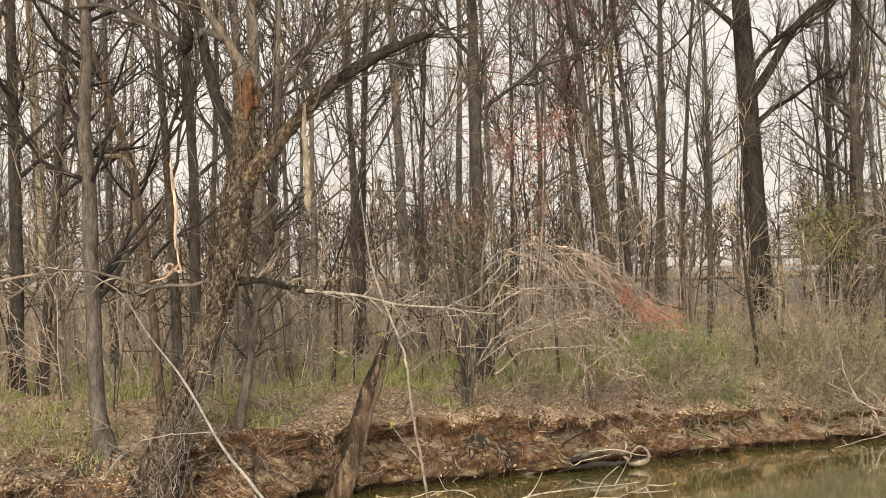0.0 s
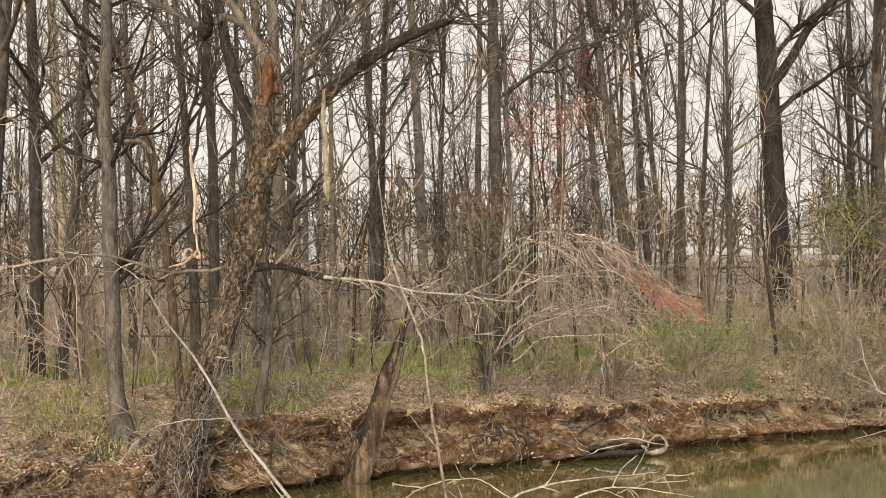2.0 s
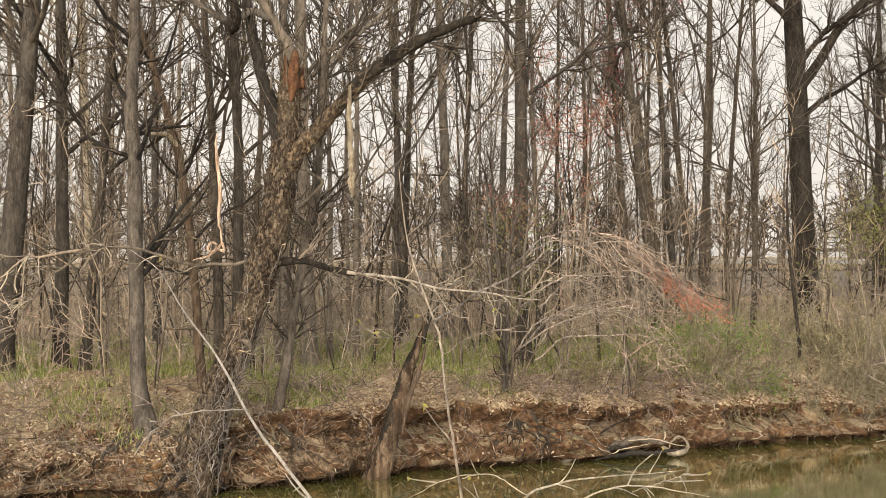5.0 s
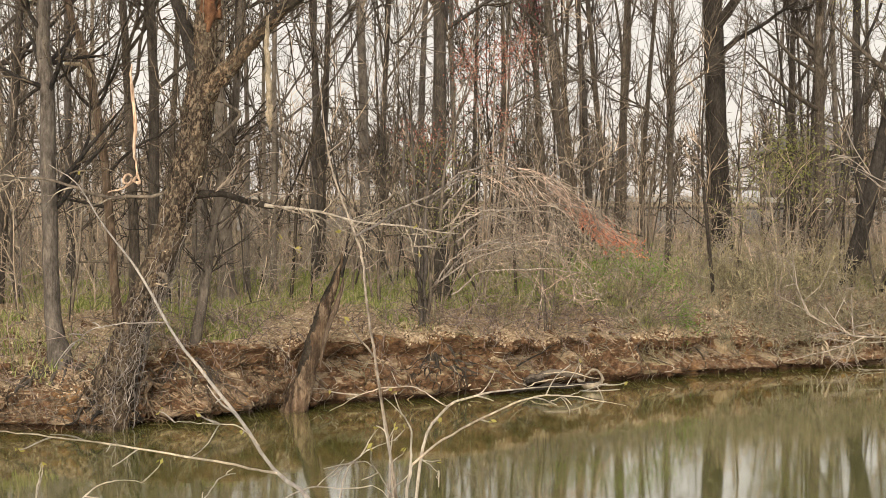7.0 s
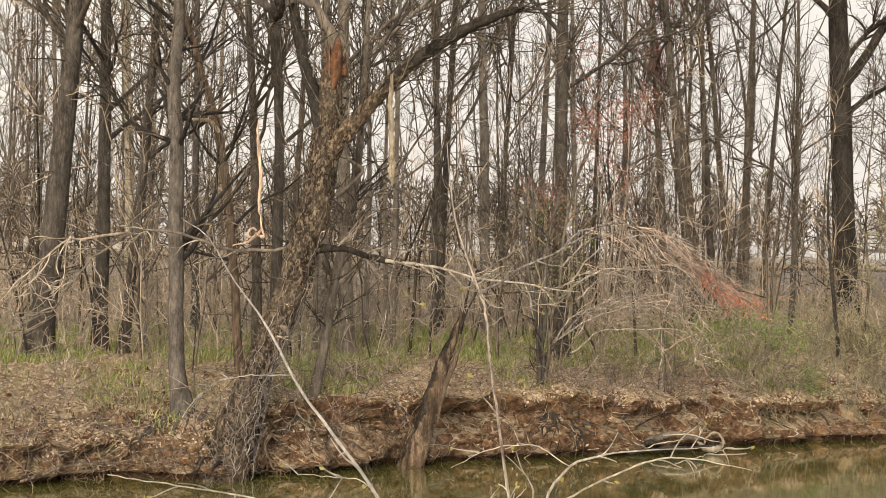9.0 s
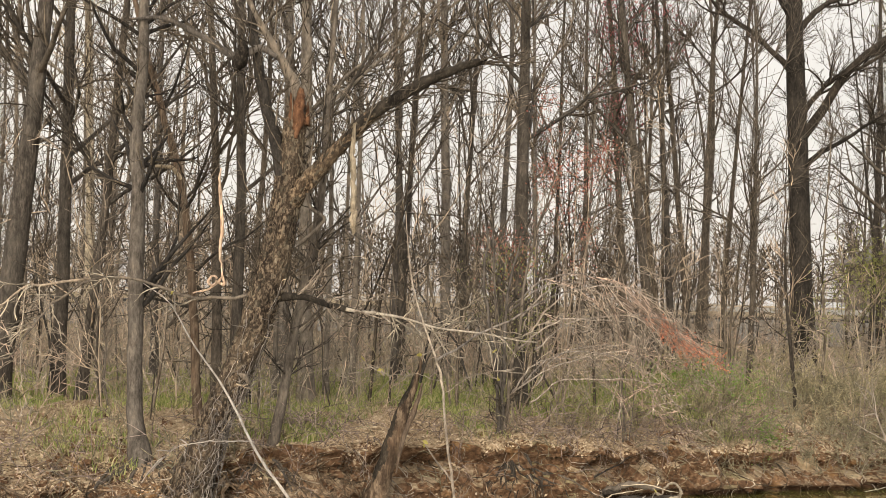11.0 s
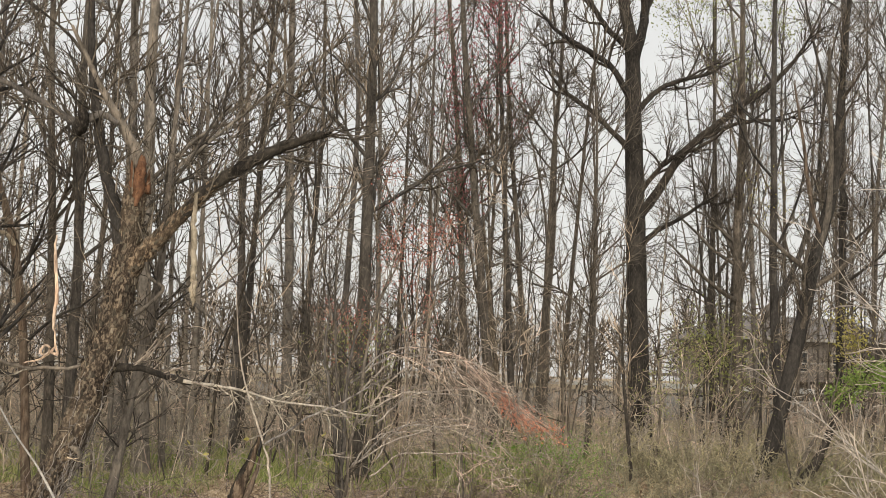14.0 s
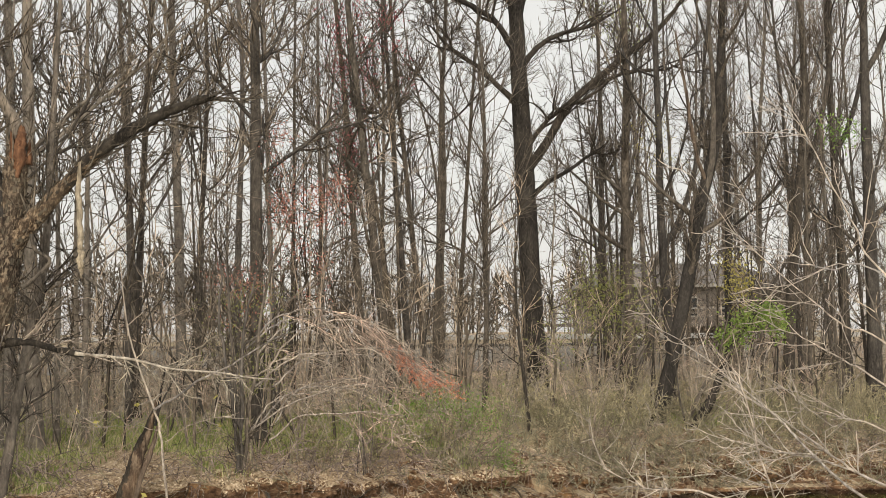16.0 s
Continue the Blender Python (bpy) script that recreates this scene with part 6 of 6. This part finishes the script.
budding("budding_tree", 12.2, 42.0, "tall slender tree in a haze of olive buds", [(11.62, 42, 14.1), (13.42, 42, 13.3), (10.6, 42, 13.6), (12.87, 42, 14.6), (12.2, 42, 12.0)], BARK_GREY, LEAF_OLIVE, 413, 0.07, 0.4, 150, 0.04, (0.5, 1.4), along=0.78)
budding("budding_tree", 11.5, 36.4, "slender sapling with yellow-green buds", [(11.39, 36, 7.95), (11.7, 36, 7.4)], BARK_GREY, LEAF_YELLOW, 414, 0.03, 0.3, 40, 0.03, (0.4, 1.0), along=0.8)
budding("olive_shrub", 11.0, 40.2, "shrub with sparse olive-green buds", [(10.7, 40, 4.0), (11.3, 40, 4.6), (11.9, 40, 4.0)], TWIG, LEAF_OLIVE, 415, 0.02, 0.4, 120, 0.04, (0.3, 1.0))


# ---- near bank: saplings in front of the camera ----
def slim(points, k):
    """The same line with its radii scaled."""
    return [(x, y, z, r * k) for x, y, z, r in points]


def near_sapling(x, y, label, stems_points, seed, per=4, mat=BARK_YOUNG, k_r=0.62):
    rng = np.random.default_rng(seed)
    e = thing("young_tree", x, y, soil(x, y) - 0.05, label, "sapling")
    lines = [limb(e, "stem" if k == 0 else "branch", slim(p, k_r), mat, 30, 7, 0.04, seed + k, kink=0.0025) for k, p in enumerate(stems_points)]
    bufs, tips = [], []
    for P, R in lines:
        A, B = spawn(rng, P, np.minimum(R, 0.004), per, (0.25, 1.0), (0.03, 0.15), (25, 70), 5, 0.16, 0.02, 0.6, 0.0011)
        bufs.append(tubes(A, B, 4))
        tips.append(A[:, -1])
    link_mesh("twig_spray", *join(*bufs), mat, e)["kind"] = "stuff"
    V, F = clusters(rng, np.concatenate(tips)[::3], 0.004, 2, 0.009)
    link_mesh("bud", V, F, LEAF_YELLOW, e, "small yellowish opening buds")["kind"] = "stuff"


near_sapling(-0.05, 3.2, "pale young sapling with long bare branches", (
    [(-0.05, 3.2, 1.0, 0.014), (-0.12, 3.22, 2.4, 0.012), (-0.2, 3.3, 2.68, 0.011), (-0.30, 3.39, 2.75, 0.009), (-0.39, 3.47, 2.86, 0.0085), (-0.49, 3.56, 2.97, 0.008), (-0.6, 3.65, 3.09, 0.007), (-0.69, 3.74, 3.22, 0.006), (-0.8, 3.83, 3.34, 0.0045), (-0.89, 3.91, 3.46, 0.003), (-0.99, 4.0, 3.51, 0.0015)],
    [(-0.30, 3.39, 2.75, 0.006), (-0.41, 3.27, 2.79, 0.005), (-0.59, 3.18, 2.84, 0.0042), (-0.76, 3.09, 2.88, 0.0034), (-0.9, 3.0, 2.915, 0.002)],
    [(-0.6, 3.65, 3.09, 0.0035), (-0.72, 3.6, 3.1, 0.003), (-0.81, 3.6, 3.08, 0.0025), (-0.87, 3.6, 3.02, 0.0012)],
    [(-0.345, 3.43, 2.81, 0.003), (-0.42, 3.4, 2.86, 0.0026), (-0.57, 3.4, 2.87, 0.001)]), 421)
near_sapling(-0.75, 3.3, "low pale shoots rising from the near bank", (
    [(-0.89, 3.3, 1.6, 0.008), (-0.87, 3.3, 2.45, 0.006), (-0.86, 3.30, 2.68, 0.004), (-0.85, 3.30, 2.75, 0.0030), (-0.84, 3.30, 2.79, 0.0018)],
    [(-0.84, 3.3, 1.6, 0.008), (-0.8, 3.3, 2.5, 0.006), (-0.76, 3.30, 2.68, 0.004), (-0.70, 3.33, 2.73, 0.003), (-0.62, 3.35, 2.72, 0.0016)],
    [(-0.62, 3.35, 1.6, 0.007), (-0.56, 3.35, 2.52, 0.005), (-0.50, 3.35, 2.67, 0.004), (-0.44, 3.38, 2.74, 0.003), (-0.40, 3.40, 2.76, 0.0016)]), 471, 2)
near_sapling(-0.05, 3.5, "cluster of pale shoots rising from one foot", (
    [(-0.05, 3.5, 1.2, 0.012), (-0.03, 3.5, 2.4, 0.01), (-0.02, 3.50, 2.64, 0.009), (-0.01, 3.50, 2.77, 0.006), (-0.03, 3.50, 2.87, 0.002)],
    [(-0.06, 3.5, 1.2, 0.01), (-0.13, 3.5, 2.45, 0.007), (-0.15, 3.50, 2.64, 0.006), (-0.14, 3.53, 2.72, 0.005), (-0.08, 3.57, 2.77, 0.0035), (-0.01, 3.60, 2.79, 0.0018)],
    [(-0.1, 3.5, 1.2, 0.01), (-0.34, 3.5, 2.4, 0.006), (-0.31, 3.5, 2.62, 0.0045), (-0.23, 3.50, 2.69, 0.0035), (-0.15, 3.50, 2.69, 0.003), (-0.07, 3.50, 2.69, 0.0024), (-0.03, 3.50, 2.65, 0.0016)],
    [(0.0, 3.5, 1.2, 0.011), (0.01, 3.5, 2.42, 0.009), (0.02, 3.50, 2.64, 0.008), (0.03, 3.53, 2.78, 0.0055), (0.02, 3.57, 2.83, 0.0035), (-0.03, 3.60, 2.88, 0.0016)],
    [(0.02, 3.5, 2.7, 0.004), (0.04, 3.50, 2.76, 0.003), (0.09, 3.50, 2.73, 0.002), (0.09, 3.50, 2.70, 0.001)]), 481, 2)
near_sapling(0.02, 3.55, "pale young sapling forking into slender branches", (
    [(0.04, 3.5, 0.9, 0.014), (0.01, 3.6, 2.4, 0.0105), (-0.05, 3.65, 2.91, 0.0084), (-0.09, 3.74, 3.11, 0.0076), (-0.11, 3.83, 3.25, 0.0072), (-0.13, 3.92, 3.31, 0.0066), (-0.17, 4.02, 3.40, 0.0062), (-0.22, 4.11, 3.55, 0.005), (-0.25, 4.20, 3.76, 0.003)],
    [(-0.13, 3.92, 3.31, 0.0075), (-0.07, 4.06, 3.35, 0.0072), (-0.01, 4.15, 3.39, 0.0067), (0.10, 4.24, 3.44, 0.006), (0.20, 4.32, 3.50, 0.005), (0.28, 4.41, 3.53, 0.004), (0.38, 4.50, 3.55, 0.002)],
    [(-0.1, 3.93, 3.22, 0.0026), (-0.02, 4.05, 3.26, 0.0022), (0.12, 4.2, 3.27, 0.001)],
    [(-0.1, 3.92, 3.25, 0.0025), (-0.19, 3.92, 3.255, 0.002), (-0.31, 4.0, 3.25, 0.001)]), 431, 4, BARK_YOUNG_BROWN, 0.56)
near_sapling(0.03, 3.45, "pale young sapling arching over the water", (
    [(0.03, 3.4, 0.95, 0.012), (0.03, 3.48, 2.4, 0.0095), (0.05, 3.56, 2.77, 0.0075), (0.12, 3.62, 2.88, 0.0065), (0.21, 3.68, 2.905, 0.005), (0.33, 3.74, 2.915, 0.0038), (0.53, 3.8, 2.925, 0.0015)],
    [(0.03, 3.5, 2.75, 0.006), (0.17, 3.48, 2.85, 0.005), (0.3, 3.45, 2.91, 0.0044), (0.4, 3.42, 2.92, 0.0034), (0.55, 3.4, 2.9, 0.0012)],
    [(0.37, 3.43, 2.92, 0.0025), (0.43, 3.45, 2.935, 0.002), (0.52, 3.5, 2.965, 0.001)],
    [(0.0, 3.5, 2.5, 0.008), (-0.02, 3.5, 2.7, 0.005), (-0.02, 3.5, 2.78, 0.004), (-0.03, 3.5, 2.88, 0.0015)],
    [(0.12, 3.62, 2.88, 0.003), (0.02, 3.67, 2.92, 0.0028), (-0.1, 3.73, 2.9, 0.0022), (-0.21, 3.8, 2.84, 0.001)],
    [(0.02, 3.5, 2.6, 0.004), (-0.06, 3.5, 2.75, 0.003), (-0.13, 3.5, 2.76, 0.0022), (-0.17, 3.5, 2.68, 0.001)]), 441)


def near_shrub():
    """The wide pale shrub at the water's edge near the camera."""
    z = soil(4.3, 5.0) - 0.05
    e = thing("bare_shrub", 4.3, 5.0, z, "wide bare shrub with pale spreading branches", "shrub")
    b = (4.3, 5.0)
    low = ([(*b, z, 0.02), (3.3, 5.2, 2.5, 0.014), (2.63, 5.30, 2.84, 0.0110), (2.44, 5.53, 3.07, 0.0085), (2.31, 5.64, 3.22, 0.0072), (2.15, 5.87, 3.40, 0.0045), (2.04, 5.99, 3.50, 0.0034), (1.89, 6.10, 3.58, 0.002)],
           [(*b, z, 0.02), (3.55, 5.35, 2.55, 0.013), (2.83, 5.50, 2.86, 0.0095), (2.73, 5.62, 2.93, 0.008), (2.62, 5.75, 3.02, 0.0065), (2.41, 6.00, 3.22, 0.003), (2.3, 6.1, 3.32, 0.0018)],
           [(2.75, 5.6, 2.91, 0.008), (2.58, 5.60, 2.97, 0.007), (2.50, 5.67, 2.98, 0.0055), (2.35, 5.75, 3.05, 0.0045), (2.25, 5.90, 3.17, 0.002)],
           [(*b, z, 0.018), (3.0, 5.2, 2.2, 0.011), (2.3, 5.2, 2.6, 0.009), (2.20, 5.20, 2.87, 0.0075), (2.15, 5.20, 3.04, 0.0065), (2.10, 5.20, 3.26, 0.005), (2.06, 5.20, 3.49, 0.003)],
           [(*b, z, 0.018), (3.0, 5.0, 2.3, 0.012), (2.3, 5.0, 2.75, 0.009), (1.89, 5.00, 2.90, 0.007), (1.74, 5.15, 2.91, 0.0052), (1.67, 5.22, 2.94, 0.004), (1.58, 5.30, 3.00, 0.002)])
    high = ([(*b, z, 0.02), (3.5, 5.4, 2.75, 0.014), (2.89, 5.60, 3.26, 0.0095), (2.76, 5.73, 3.37, 0.0075), (2.59, 5.87, 3.48, 0.005), (2.53, 6.00, 3.62, 0.0025)],
            [(*b, z, 0.02), (3.5, 5.4, 2.9, 0.014), (2.90, 5.60, 3.48, 0.009), (2.77, 5.68, 3.55, 0.0078), (2.64, 5.76, 3.66, 0.0065), (2.45, 5.92, 3.89, 0.004), (2.38, 6.00, 4.00, 0.003), (2.2, 6.1, 4.3, 0.0016)],
            [(*b, z, 0.02), (3.6, 5.5, 3.1, 0.013), (3.01, 5.80, 3.76, 0.0085), (2.81, 5.88, 3.78, 0.007), (2.69, 5.95, 3.84, 0.006), (2.54, 6.10, 4.01, 0.004), (2.42, 6.15, 4.2, 0.002)],
            [(*b, z, 0.018), (3.4, 5.2, 2.7, 0.011), (2.79, 5.40, 3.11, 0.0075), (2.67, 5.55, 3.15, 0.005), (2.55, 5.75, 3.22, 0.002)],
            [(*b, z, 0.022), (3.5, 5.3, 3.0, 0.015), (2.91, 5.60, 3.76, 0.0105), (2.83, 5.75, 3.98, 0.008), (2.69, 5.83, 4.32, 0.0055), (2.62, 5.90, 4.51, 0.0035), (2.5, 6, 4.75, 0.0016)],
            [(2.62, 5.7, 2.99, 0.006), (2.49, 5.50, 2.96, 0.005), (2.32, 5.45, 2.90, 0.004), (2.13, 5.40, 2.87, 0.002)])
    arms = low + high
    lines = [limb(e, "branch", slim(p, 0.68 if k < 5 else 0.54), BARK_SHRUB, 30, 7, 0.05, 451 + k, kink=0.006) for k, p in enumerate(arms)]
    rng = np.random.default_rng(460)
    bufs = []
    for P, R in lines:
        A, B = spawn(rng, P, np.minimum(R, 0.0045), 9, (0.38, 1.0), (0.12, 0.5), (20, 60), 7, 0.12, 0.02, 0.55, 0.0013, (-0.4, 0, 0.1))
        C, D = spawn(rng, A, B, 3, (0.2, 1.0), (0.05, 0.22), (25, 70), 5, 0.16, 0.02, 0.7, 0.0009)
        bufs += [tubes(A, B, 5), tubes(C, D, 4)]
    link_mesh("twig_spray", *join(*bufs), BARK_SHRUB, e)["kind"] = "stuff"


near_shrub()
